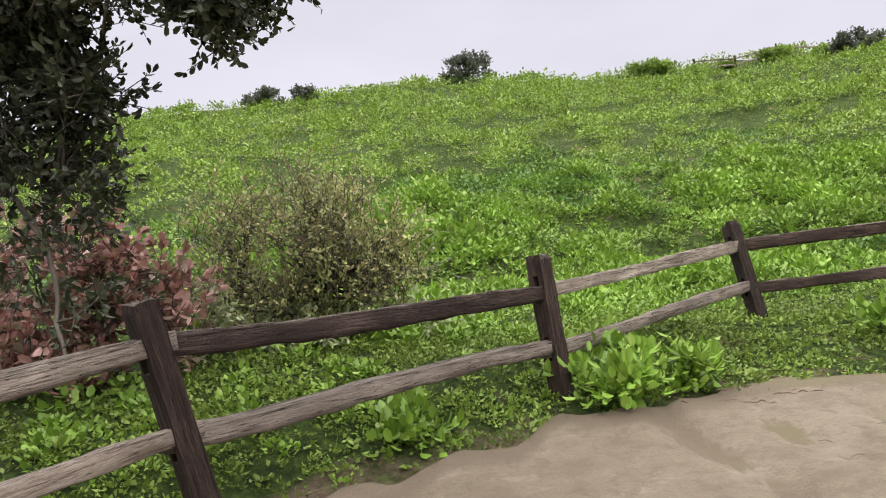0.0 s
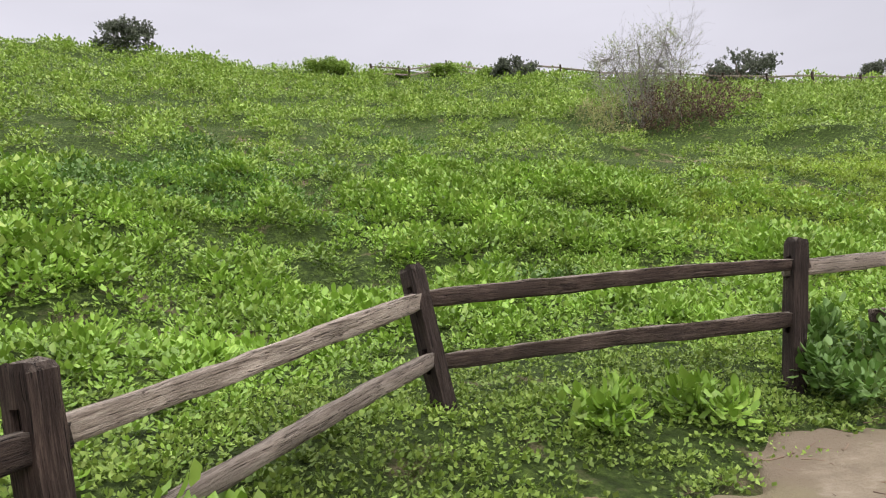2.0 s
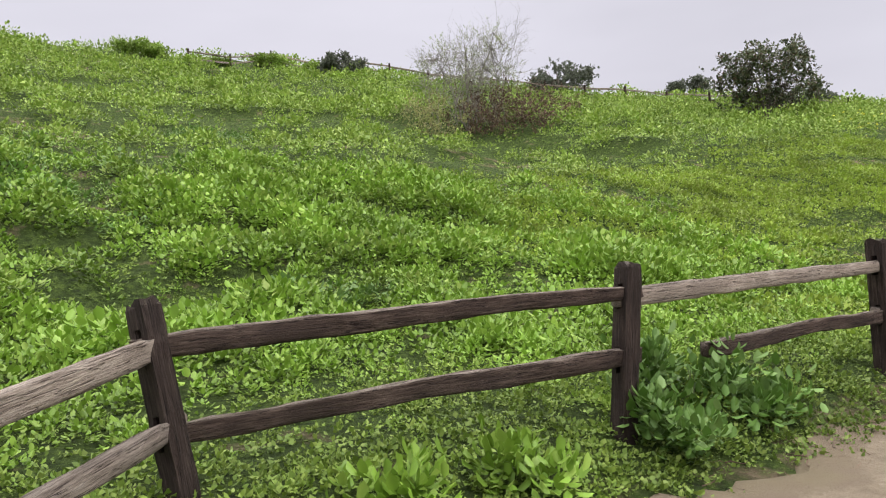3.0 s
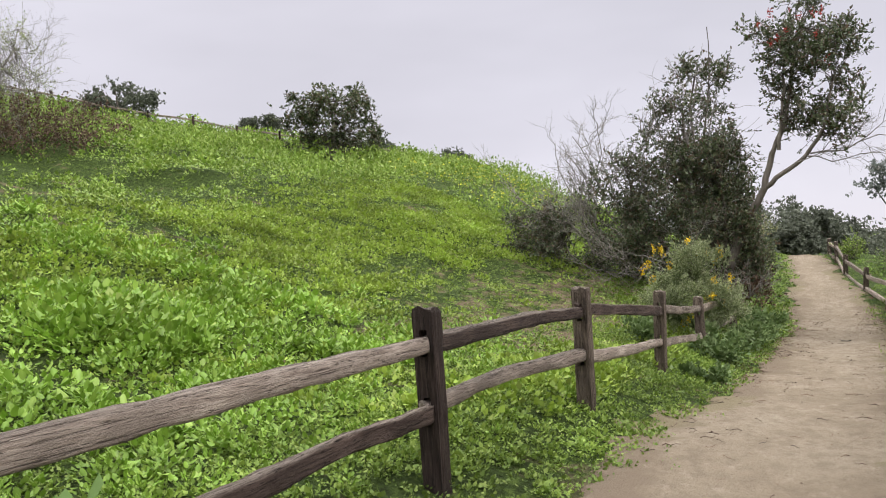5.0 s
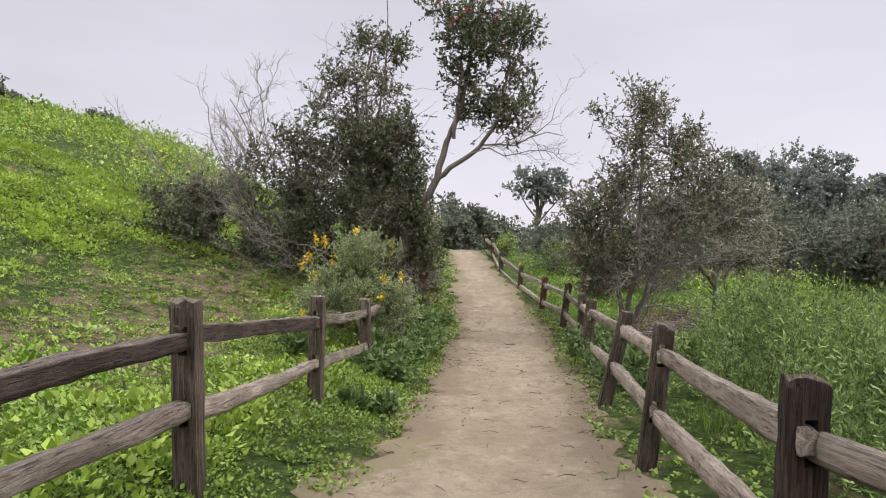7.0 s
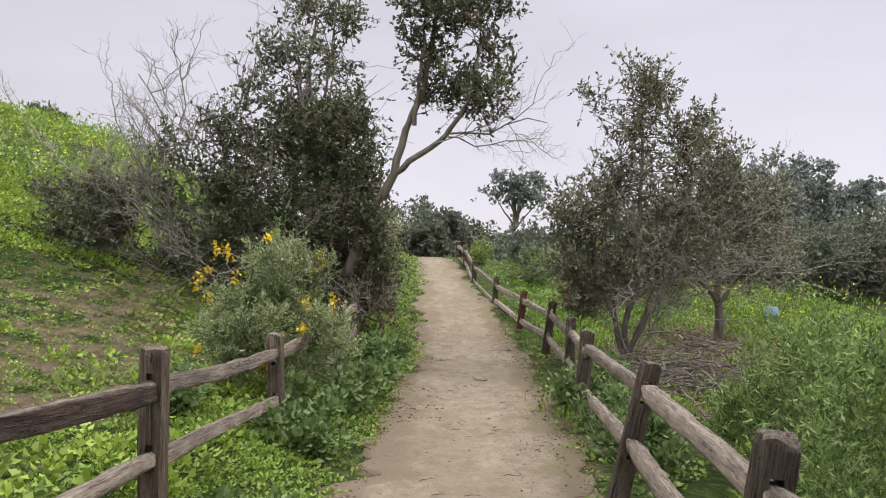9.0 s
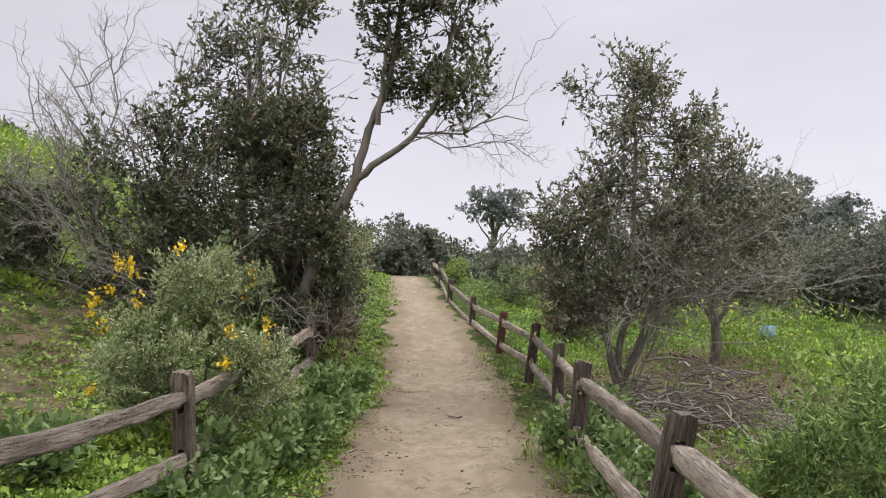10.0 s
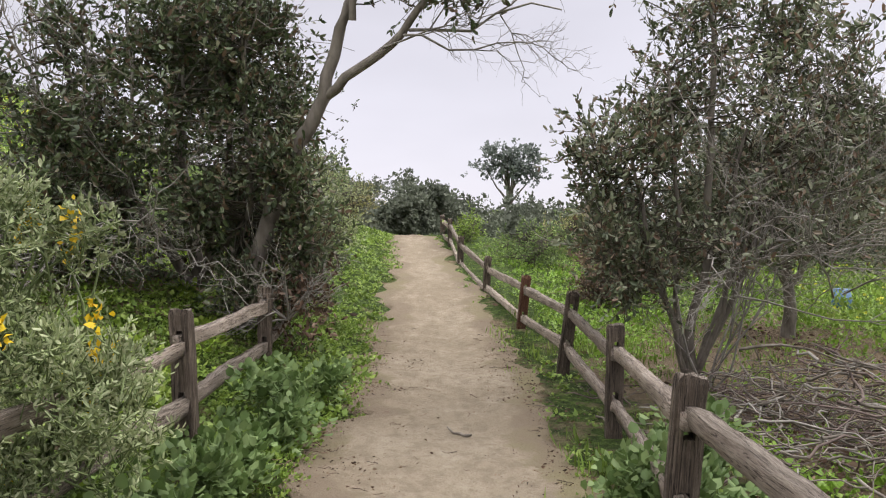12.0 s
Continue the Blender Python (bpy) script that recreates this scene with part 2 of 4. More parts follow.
M_litter = foliage("dry_leaf", [(0.10, 0.058, 0.04), (0.17, 0.105, 0.072), (0.24, 0.165, 0.115), (0.07, 0.045, 0.034)], 0.8, 0.1)
M_dry = foliage("dry_twig", [(0.20, 0.16, 0.125), (0.27, 0.23, 0.19), (0.14, 0.105, 0.08)], 0.85, 0.0)


def bark(name, a, c):
    m, t, b = material(name)
    n = noise_of(t, 9, 5, 0.6, (1, 1, 0.35))
    t.links.new(ramp(t, n, [(0.3, a), (0.7, c)]), b.inputs["Base Color"])
    b.inputs["Roughness"].default_value = 0.9
    bump(t, b, n, 0.6, 0.01)
    return m


M_bark = bark("grey_bark", (0.075, 0.06, 0.048), (0.23, 0.2, 0.17))
M_twig = bark("pale_dead_wood", (0.13, 0.115, 0.10), (0.35, 0.32, 0.29))
M_brush = bark("brown_dead_wood", (0.06, 0.042, 0.036), (0.17, 0.125, 0.11))
M_sprig = bark("dark_twig_bark", (0.038, 0.032, 0.024), (0.10, 0.085, 0.062))
M_stem = bark("green_stem", (0.09, 0.12, 0.04), (0.16, 0.2, 0.08))


def ground_material():
    m, t, b = material("meadow_soil")
    big = noise_of(t, 0.35, 4)
    mid = noise_of(t, 2.2, 5, 0.62)
    fine = noise_of(t, 11, 7, 0.78)
    green = ramp(t, fine, [(0.36, (0.016, 0.024, 0.008)), (0.5, (0.045, 0.072, 0.015)), (0.64, (0.12, 0.175, 0.034))])
    green = mix(t, ramp(t, mid, [(0.4, (0, 0, 0)), (0.62, (0.4, 0.4, 0.4))]), green, (0.06, 0.092, 0.02))
    soil = ramp(t, fine, [(0.3, (0.12, 0.085, 0.055)), (0.7, (0.27, 0.205, 0.14))])
    wear = t.nodes.new("ShaderNodeAttribute")
    wear.attribute_name = "bare"
    sub = t.nodes.new("ShaderNodeMath")
    sub.operation = 'ADD'
    t.links.new(wear.outputs["Fac"], sub.inputs[0])
    t.links.new(mid, sub.inputs[1])
    k = ramp(t, sub.outputs[0], [(0.74, (0, 0, 0)), (0.9, (1, 1, 1))])
    t.links.new(mix(t, k, green, soil), b.inputs["Base Color"])
    b.inputs["Roughness"].default_value = 0.95
    b.inputs["Specular IOR Level"].default_value = 0.15
    bump(t, b, fine, 1.0, 0.12)
    return m


def trail_material():
    m, t, b = material("packed_earth")
    big = noise_of(t, 0.6, 4)
    mid = noise_of(t, 9, 7, 0.7)
    fine = noise_of(t, 60, 4, 0.75)
    col = ramp(t, big, [(0.3, (0.205, 0.163, 0.115)), (0.5, (0.245, 0.20, 0.145)), (0.72, (0.285, 0.238, 0.178))])
    col = mix(t, ramp(t, mid, [(0.36, (0.5, 0.5, 0.5)), (0.5, (0, 0, 0))]), col, (0.15, 0.112, 0.08))
    col = mix(t, ramp(t, fine, [(0.3, (0.5, 0.5, 0.5)), (0.5, (0, 0, 0))]), col, (0.13, 0.10, 0.072))
    scuff = noise_of(t, 3.2, 6, 0.68, (1, 1.6, 1))
    col = mix(t, ramp(t, scuff, [(0.4, (0.55, 0.55, 0.55)), (0.5, (0, 0, 0))]), col, (0.175, 0.135, 0.097))
    col = mix(t, ramp(t, scuff, [(0.56, (0, 0, 0)), (0.68, (0.6, 0.6, 0.6))]), col, (0.33, 0.28, 0.215))
    # moss and damp soil along the edges
    edge = t.nodes.new("ShaderNodeAttribute")
    edge.attribute_name = "edge"
    add = t.nodes.new("ShaderNodeMath")
    t.links.new(edge.outputs["Fac"], add.inputs[0])
    t.links.new(mid, add.inputs[1])
    k = ramp(t, add.outputs[0], [(0.85, (0, 0, 0)), (1.3, (0.85, 0.85, 0.85))])
    col = mix(t, k, col, ramp(t, big, [(0.5, (0.175, 0.135, 0.097)), (0.7, (0.185, 0.16, 0.085))]))
    t.links.new(col, b.inputs["Base Color"])
    b.inputs["Roughness"].default_value = 0.95
    b.inputs["Specular IOR Level"].default_value = 0.2
    h = mix(t, 0.4, mid, fine)
    bump(t, b, h, 1.0, 0.05)
    return m


M_ground, M_trail = ground_material(), trail_material()


# ---- mesh helpers ----
def mesh_of(name, V, F, mat):
    """Mesh from arrays of points and equal-sided faces."""
    V, F = np.asarray(V, np.float32), np.asarray(F, np.int32)
    me = bpy.data.meshes.new(name)
    me.vertices.add(len(V))
    me.vertices.foreach_set("co", V.ravel())
    me.loops.add(F.size)
    me.loops.foreach_set("vertex_index", F.ravel())
    me.polygons.add(len(F))
    me.polygons.foreach_set("loop_start", np.arange(len(F), dtype=np.int32) * F.shape[1])
    me.update(calc_edges=True)
    me.materials.append(mat)
    return me


def shade(me):
    me.polygons.foreach_set("use_smooth", np.ones(len(me.polygons), bool))
    return me


def part(name, me, parent, label=""):
    ob = new(name, me)
    ob.parent = parent
    return tagged(ob, label) if label else ob


def thing(name, place, label, category, group="", kind=""):
    ob = new(name)
    ob.matrix_world = pose(*place)
    return tagged(ob, label, category, group, kind)


class Soup:
    """Collects points and quads, then makes one mesh."""

    def __init__(self):
        self.V, self.F, self.n = [], [], 0

    def add(self, V, F):
        self.V.append(V)
        self.F.append(F + self.n)
        self.n += len(V)

    def mesh(self, name, mat):
        return mesh_of(name, np.concatenate(self.V), np.concatenate(self.F), mat)


def tube(soup, pts, radii, sides=5):
    pts, radii = np.asarray(pts, float), np.asarray(radii, float)
    d = np.gradient(pts, axis=0)
    d /= np.linalg.norm(d, axis=1)[:, None] + 1e-9
    ref = np.where(np.abs(d[:, 2:3]) < 0.9, np.array([[0, 0, 1.0]]), np.array([[1.0, 0, 0]]))
    a = np.cross(d, ref)
    a /= np.linalg.norm(a, axis=1)[:, None] + 1e-9
    c = np.cross(d, a)
    th = np.arange(sides) / sides * 2 * np.pi
    V = pts[:, None] + radii[:, None, None] * (a[:, None] * np.cos(th)[None, :, None] + c[:, None] * np.sin(th)[None, :, None])
    n = len(pts)
    i, j = np.meshgrid(np.arange(n - 1), np.arange(sides), indexing="ij")
    F = np.stack([i * sides + j, i * sides + (j + 1) % sides, (i + 1) * sides + (j + 1) % sides, (i + 1) * sides + j], -1).reshape(-1, 4)
    soup.add(V.reshape(-1, 3), F)


def wander(a, b, n, amount, r):
    """A crooked line from a to b."""
    a, b = np.asarray(a, float), np.asarray(b, float)
    s = np.linspace(0, 1, n)[:, None]
    p = a + (b - a) * s
    L = np.linalg.norm(b - a)
    off = np.cumsum(r.normal(size=(n, 3)), axis=0)
    off -= off[0] + (off[-1] - off[0]) * s
    return p + off * amount * L / max(n, 2)


def unit(v):
    return v / (np.linalg.norm(v, axis=-1, keepdims=True) + 1e-9)


def leaves(P, D, size, r, width=0.42, fold=True, flat=0.0):
    """Leaves at the points P that point along D: two folded halves each."""
    n = len(P)
    D = unit(D)
    side = unit(np.cross(D, unit(r.normal(size=(n, 3))) * (1 - flat) + np.array([0, 0, 1.0]) * flat))
    nor = np.cross(D, side)
    L = size * r.uniform(0.65, 1.3, n)[:, None]
    W = L * width * 0.5
    base, tip = P, P + D * L - nor * L * 0.14
    mid = P + D * L * 0.55
    l, q = mid + side * W + nor * W * 0.3, mid - side * W + nor * W * 0.3
    i = np.arange(n)[:, None]
    if fold:
        low, high = P + D * L * 0.28, P + D * L * 0.74 - nor * L * 0.03
        V = np.stack([base, low + side * W * 0.85 + nor * W * 0.3, high + side * W * 0.9 + nor * W * 0.25, tip, high - side * W * 0.9 + nor * W * 0.25, low - side * W * 0.85 + nor * W * 0.3], 1).reshape(-1, 3)
        F = np.concatenate([i * 6 + np.array([[0, 1, 2, 3]]), i * 6 + np.array([[0, 3, 4, 5]])])
    else:
        V = np.stack([base, l, tip, q], 1).reshape(-1, 3)
        F = i * 4 + np.array([[0, 1, 2, 3]])
    return V, F


def count_clumps(n):
    return n // 11 if n >= 20 else 0


def in_blob(c, rad, n, r, shell=0.45):
    """Points in an ellipsoid, more of them towards its skin."""
    d = unit(r.normal(size=(n, 3)))
    k = r.uniform(shell, 1, n) ** 0.6
    lump = 0.72 + 0.5 * vnoise(d[:, 0] * 2 + c[0], d[:, 1] * 2 + d[:, 2] * 1.7 + c[1], 0.7, 5)
    P = d * (k * lump)[:, None]
    if count_clumps(n) and shell < 0.75:
        # gather the points into clumps, with gaps between
        m = count_clumps(n)
        q = P[:m]
        own = r.integers(0, m, n)
        P = q[own] + r.normal(size=(n, 3)) * r.uniform(0.07, 0.2, m)[own][:, None]
    return np.asarray(c) + P * np.asarray(rad), d


def twigs(soup, start, way, length, r, depth=3, radius=0.012, forks=4, droop=0.0):
    """Bare branching wood."""
    start, way = np.asarray(start, float), unit(np.asarray(way, float))
    end = start + way * length + np.array([0, 0, -droop * length])
    p = wander(start, end, 6, 0.35, r)
    tube(soup, p, np.linspace(radius, radius * 0.45, 6), 4 if radius > 0.008 else 3)
    if depth > 1:
        for k in range(forks):
            q = p[r.integers(1, 6)]
            w = unit(way + r.normal(size=3) * 0.55 + np.array([0, 0, 0.1]))
            twigs(soup, q, w, length * r.uniform(0.4, 0.7), r, depth - 1, radius * 0.55, forks, droop)


def plant(name, base, limbs, blobs, leaf_mat, leaf, label, category, seed, per=26, reach=0.16, trunk_r=0.08, bark_mat=None, width=0.42,
          stems=True, bare=(), extra=(), fold=True, group="", up=0.35, shell=0.45, flat=0.45, sprig=True):
    """Tree or shrub: limbs as lines, a crown of many leaves on twigs round blobs (centre, radii, clusters), bare branches and flowers."""
    r = np.random.default_rng(seed)
    base = np.asarray(base, float)
    T = thing(name, base, label, category, group)
    nodes = [np.zeros((1, 3))]
    for n, (pts, ra, rb) in enumerate(limbs):
        pts = np.asarray(pts, float) - base
        line = np.concatenate([wander(pts[i], pts[i + 1], 7, 0.13, r)[(1 if i else 0):] for i in range(len(pts) - 1)])
        s = Soup()
        tube(s, line, np.linspace(ra, rb, len(line)), 7)
        part("stem" if category == "plant" else "trunk" if n == 0 else "limb", shade(s.mesh("limb", bark_mat or M_bark)), T)
        nodes.append(line[len(line) // 4:])
    nodes = np.concatenate(nodes)
    LP, LD, tw = [], [], Soup()
    for c, rad, count in blobs:
        C, d = in_blob(np.asarray(c, float) - base, rad, count, r, shell)
        for q, dd in zip(C, d):
            if stems:
                near = nodes[np.argmin(((nodes - q) ** 2).sum(1) + r.uniform(0, 0.5, len(nodes)))]
                if r.random() < 0.35:
                    tube(tw, wander(near, q, 5, 0.3, r), np.linspace(0.012, 0.004, 5), 3)
            m = max(3, int(per * r.uniform(0.5, 1.5)))
            if not sprig:
                o = r.normal(size=(m, 3)) * reach * 0.6
                LP.append(q + o)
                LD.append(unit(o) * 0.8 + dd * 0.5 + np.array([0, 0, up]) + r.normal(size=(m, 3)) * 0.45)
                continue
            # leafy shoots, each with its leaves set along it
            for k in range(max(1, m // 9)):
                way = unit(dd * 0.6 + np.array([0, 0, up]) + r.normal(size=3) * 0.55)
                root, long = q + r.normal(size=3) * reach * 0.5, reach * r.uniform(1.2, 2.6)
                if stems:
                    tube(tw, [root, root + way * long * 0.9], [0.0045, 0.002], 3)
                s_ = np.sort(r.uniform(0.12, 1.0, 9))[:, None]
                LP.append(root + way * long * s_)
                LD.append(way * (0.35 + 0.6 * s_) + unit(r.normal(size=(9, 3))) * 0.8)
    if LP:
        V, F = leaves(np.concatenate(LP), np.concatenate(LD), leaf, r, width, fold, flat)
        part("crown", mesh_of("crown", V, F, leaf_mat), T)
    if tw.V:
        tagged(part("twigwork", tw.mesh("twigwork", bark_mat or M_sprig), T), kind="stuff")
    for a, w, L, dep, rad in bare:
        s = Soup()
        twigs(s, np.asarray(a, float) - base, w, L, r, dep, rad)
        part("bare_branch", s.mesh("bare_branch", M_twig), T, "pale leafless branch")
    for nm, mat, c, rad, count, size, k, lab in extra:
        if count <= 60:
            # each cluster is a part of its own
            C, d = in_blob(np.asarray(c, float) - base, rad, count, r, 0.8)
            for q in C:
                P = q + r.normal(size=(k, 3)) * size * np.array([0.5, 0.5, 0.95])
                V, F = leaves(P, r.normal(size=(k, 3)) + np.array([0, 0, 0.4]), size, r, 0.7, False)
                part(nm, mesh_of(nm, V, F, mat), T, lab)
            continue
        C, d = in_blob(np.asarray(c, float) - base, rad, count, r, 0.8)
        P = np.repeat(C, k, 0) + r.normal(size=(count * k, 3)) * size * np.array([0.5, 0.5, 0.95])
        V, F = leaves(P, r.normal(size=(count * k, 3)) + np.array([0, 0, 0.4]), size, r, 0.7, False)
        tagged(part(nm, mesh_of(nm, V, F, mat), T, lab), kind="stuff")
    return T


# ---- ground ----
def axis(lo, hi, step, far, grow=1.22):
    a = list(np.arange(lo, hi + step / 2, step))
    s = step
    while a[-1] < far:
        s *= grow
        a.append(a[-1] + s)
    s = step
    while a[0] > -far:
        s *= grow
        a.insert(0, a[0] - s)
    return np.array(a)


def bareness(x, y):
    """Where the meadow wears thin."""
    el, er, ef = np.interp(x, LX, LY), np.interp(x, RX, RY), np.interp(x, FX, FY)
    k = smooth(0.25, 0.0, y - el) * 0.14 + smooth(0.25, 0.0, er - y) * 0.14
    k = k + 0.17 * smooth(3, 0, np.abs(y - ef - 2.2)) * smooth(9, 12, x) * smooth(23, 18, x)
    k = k + 0.1 * np.exp(-((x - 17.5) ** 2 / 14 + (y - 8.2) ** 2 / 4)) + 0.75 * np.exp(-((x - 23) ** 2 / 8 + (y + 3.0) ** 2 / 3))
    k = k + 0.5 * np.exp(-((x - 20) ** 2 / 8 + (y + 0.5) ** 2 / 1.6)) + 0.16 * np.exp(-((x - 22) ** 2 / 6 + (y - 6.0) ** 2 / 6))
    k = k + 0.10 * smooth(0.7, 0.9, vnoise(x, y, 1.7, 21))
    return k


gx, gy = axis(-10, 38, 0.2, 3000), axis(-8, 34, 0.2, 3000)
GX, GY = np.meshgrid(gx, gy, indexing="ij")
GZ = terrain(GX, GY)
n0, n1 = GX.shape
I, J = np.meshgrid(np.arange(n0 - 1), np.arange(n1 - 1), indexing="ij")
GF = np.stack([I * n1 + J, (I + 1) * n1 + J, (I + 1) * n1 + J + 1, I * n1 + J + 1], -1).reshape(-1, 4)
g_me = shade(mesh_of("ground", np.stack([GX, GY, GZ], -1).reshape(-1, 3), GF, M_ground))
at = g_me.attributes.new("bare", 'FLOAT', 'POINT')
at.data.foreach_set("value", bareness(GX, GY).astype(np.float32).ravel())
ground = tagged(new("ground", g_me), "green hillside meadow with thin soil patches", "ground", kind="structure")

# trail: a strip of packed earth that follows the land
sx = np.concatenate([np.arange(-8, -1, 0.09), np.arange(-1, 5, 0.045), np.arange(5, 24, 0.09), np.arange(24, 46, 0.25)])
sv = np.linspace(0, 1, 46)
TX = np.repeat(sx[:, None], len(sv), 1)
lo = np.maximum(np.interp(sx, RX, RY), -14)[:, None]
hi = np.interp(sx, LX, LY)[:, None]
wob = lambda s: ((vnoise(sx, sx * 0, 0.9, s) - 0.5) * 0.42 + (vnoise(sx, sx * 0, 0.3, s + 1) - 0.5) * 0.3 + (vnoise(sx, sx * 0, 0.12, s + 2) - 0.5) * 0.16)[:, None]
lo, hi = lo - 0.12 + wob(31), hi + 0.12 + wob(41)
TY = lo + (hi - lo) * sv[None, :]
rise = 0.012 - 0.10 * np.maximum(smooth(0.12, 0, TY - lo), smooth(0.12, 0, hi - TY))
rut = (vnoise(TX, TY, 0.5, 51) - 0.5) * 0.03 + (vnoise(TX, TY, 0.16, 52) - 0.5) * 0.014 - 0.03 * np.exp(-((TY - lo) / (hi - lo) - 0.45) ** 2 / 0.04)
# wheel ruts at the bend
for rx, ra in ((1.25, 0.10), (1.8, 0.16), (2.3, 0.12)):
    rut = rut - 0.055 * np.exp(-((TX - rx - ra * np.sin(2.3 * TY + rx)) / 0.09) ** 2) * smooth(1.2, 2.2, TY) * smooth(4.5, 3.9, TY) * (0.4 + vnoise(TX, TY, 0.3, 53))
churn = np.zeros_like(TX)
for rx, ra in ((1.25, 0.10), (1.8, 0.16), (2.3, 0.12)):
    churn = np.maximum(churn, np.exp(-((TX - rx - ra * np.sin(2.3 * TY + rx)) / 0.1) ** 2) * smooth(1.2, 2.2, TY) * smooth(4.5, 3.9, TY) * vnoise(TX, TY, 0.3, 53))
TZ = terrain(TX, TY, True) + rise + rut
a0, a1 = TX.shape
I, J = np.meshgrid(np.arange(a0 - 1), np.arange(a1 - 1), indexing="ij")
TF = np.stack([I * a1 + J, (I + 1) * a1 + J, (I + 1) * a1 + J + 1, I * a1 + J + 1], -1).reshape(-1, 4)
t_me = shade(mesh_of("trail", np.stack([TX, TY, TZ], -1).reshape(-1, 3), TF, M_trail))
at = t_me.attributes.new("edge", 'FLOAT', 'POINT')
at.data.foreach_set("value", np.maximum(smooth(0.7, 0.0, TY - lo), np.maximum(smooth(0.8, 0.0, hi - TY), churn)).astype(np.float32).ravel())
tagged(new("trail", t_me), "pale packed-earth walking trail with worn edges", "path", kind="structure")


# ---- fences ----
def post_mesh(h, w, d, r, slots, mat):
    """Hewn post with through slots: w across the fence (y), d along it (x), from the ground up."""
    xs = [-0.5, -0.22, 0.22, 0.5]
    ys = [-0.5, -0.17, 0.17, 0.5]
    zs = sorted(set([-0.35, 0.0, h * 0.12, h - 0.03, h] + [z for s in slots for z in (s - 0.075, s, s + 0.075)]))
    bm = bmesh.new()
    vs = {}
    for i, x in enumerate(xs):
        for j, y in enumerate(ys):
            for k, z in enumerate(zs):
                corner = (i in (0, 3)) and (j in (0, 3))
                s = 0.93 if corner else 1.0
                top = 0.9 if k == len(zs) - 1 else 1.0
                dz = r.uniform(-0.014, 0.014) if k == len(zs) - 1 else 0
                dz -= 0.008 if (k == len(zs) - 1 and corner) else 0
                vs[i, j, k] = bm.verts.new((x * d * s * top + r.uniform(-0.004, 0.004), y * w * s * top + r.uniform(-0.004, 0.004), z + dz))

    def solid(i, j, k):
        if not (0 <= i < 3 and 0 <= j < 3 and 0 <= k < len(zs) - 1):
            return False
        zm = (zs[k] + zs[k + 1]) / 2
        return not (j == 1 and any(abs(zm - s) < 0.075 for s in slots))
    for i in range(3):
        for j in range(3):
            for k in range(len(zs) - 1):
                if not solid(i, j, k):
                    continue
                for di, dj, dk, q in ((1, 0, 0, ((1, 0, 0), (1, 1, 0), (1, 1, 1), (1, 0, 1))), (-1, 0, 0, ((0, 0, 0), (0, 0, 1), (0, 1, 1), (0, 1, 0))),
                                      (0, 1, 0, ((0, 1, 0), (0, 1, 1), (1, 1, 1), (1, 1, 0))), (0, -1, 0, ((0, 0, 0), (1, 0, 0), (1, 0, 1), (0, 0, 1))),
                                      (0, 0, 1, ((0, 0, 1), (1, 0, 1), (1, 1, 1), (0, 1, 1))), (0, 0, -1, ((0, 0, 0), (0, 1, 0), (1, 1, 0), (1, 0, 0)))):
                    if not solid(i + di, j + dj, k + dk):
                        bm.faces.new([vs[i + a, j + c, k + e] for a, c, e in q])
    me = bpy.data.meshes.new("post")
    bm.to_mesh(me)
    bm.free()
    me.materials.append(mat)
    return me


def rail_mesh(L, r, high=0.103, thick=0.07, mat=None):
    """Split rail along x, uneven and tapered to its ends."""
    n, sides = 22, 8
    s = np.linspace(0, 1, n)
    taper = 0.8 + 0.2 * smooth(0, 0.1, s) * smooth(1, 0.88, s)
    bow = np.cumsum(r.normal(size=n)) * 0.0045
    bow = np.convolve(np.pad(bow, 2, mode='edge'), np.ones(5) / 5, 'valid')
    bow -= bow[0] + (bow[-1] - bow[0]) * s
    swell = 1 + 0.10 * np.sin(s * r.uniform(2, 6) + r.uniform(0, 6)) + r.normal(size=n) * 0.02
    th = np.radians(np.array([-36, 36, 50, 130, 144, 216, 230, 310]) + r.uniform(-5, 5, 8))
    cs, sn = np.cos(th), np.sin(th)
    sq = 1 / np.maximum(np.abs(cs), np.abs(sn))
    cut = 1 + r.uniform(-0.16, 0.06, sides)
    V = np.zeros((n, sides, 3))
    V[:, :, 0] = (s * L)[:, None] + r.normal(size=(n, sides)) * 0.004
    V[:, :, 1] = (taper * swell)[:, None] * (cs * sq * cut)[None] * thick / 2 + bow[:, None]
    V[:, :, 2] = (taper * swell)[:, None] * (sn * sq * cut)[None] * high / 2 + bow[:, None] * 1.3
    V[:, :, 1:] += r.normal(size=(n, sides, 2)) * 0.003
    i, j = np.meshgrid(np.arange(n - 1), np.arange(sides), indexing="ij")
    F = np.stack([i * sides + j, (i + 1) * sides + j, (i + 1) * sides + (j + 1) % sides, i * sides + (j + 1) % sides], -1).reshape(-1, 4)
    caps = []
    for off, order in ((0, 1), ((n - 1) * sides, -1)):
        for k in range(0, sides - 2, 2):
            q = [off, off + k + 1, off + k + 2, off + (k + 3) % sides]
            caps.append(q[::order])
    return mesh_of("rail", V.reshape(-1, 3), np.concatenate([F, np.array(caps, np.int32)]), mat or M_rail)


def rail_pose(a, b):
    a, b = Vector(a), Vector(b)
    q = (b - a).to_track_quat("X", "Z")
    return Matrix.Translation(a) @ q.to_matrix().to_4x4(), (b - a).length


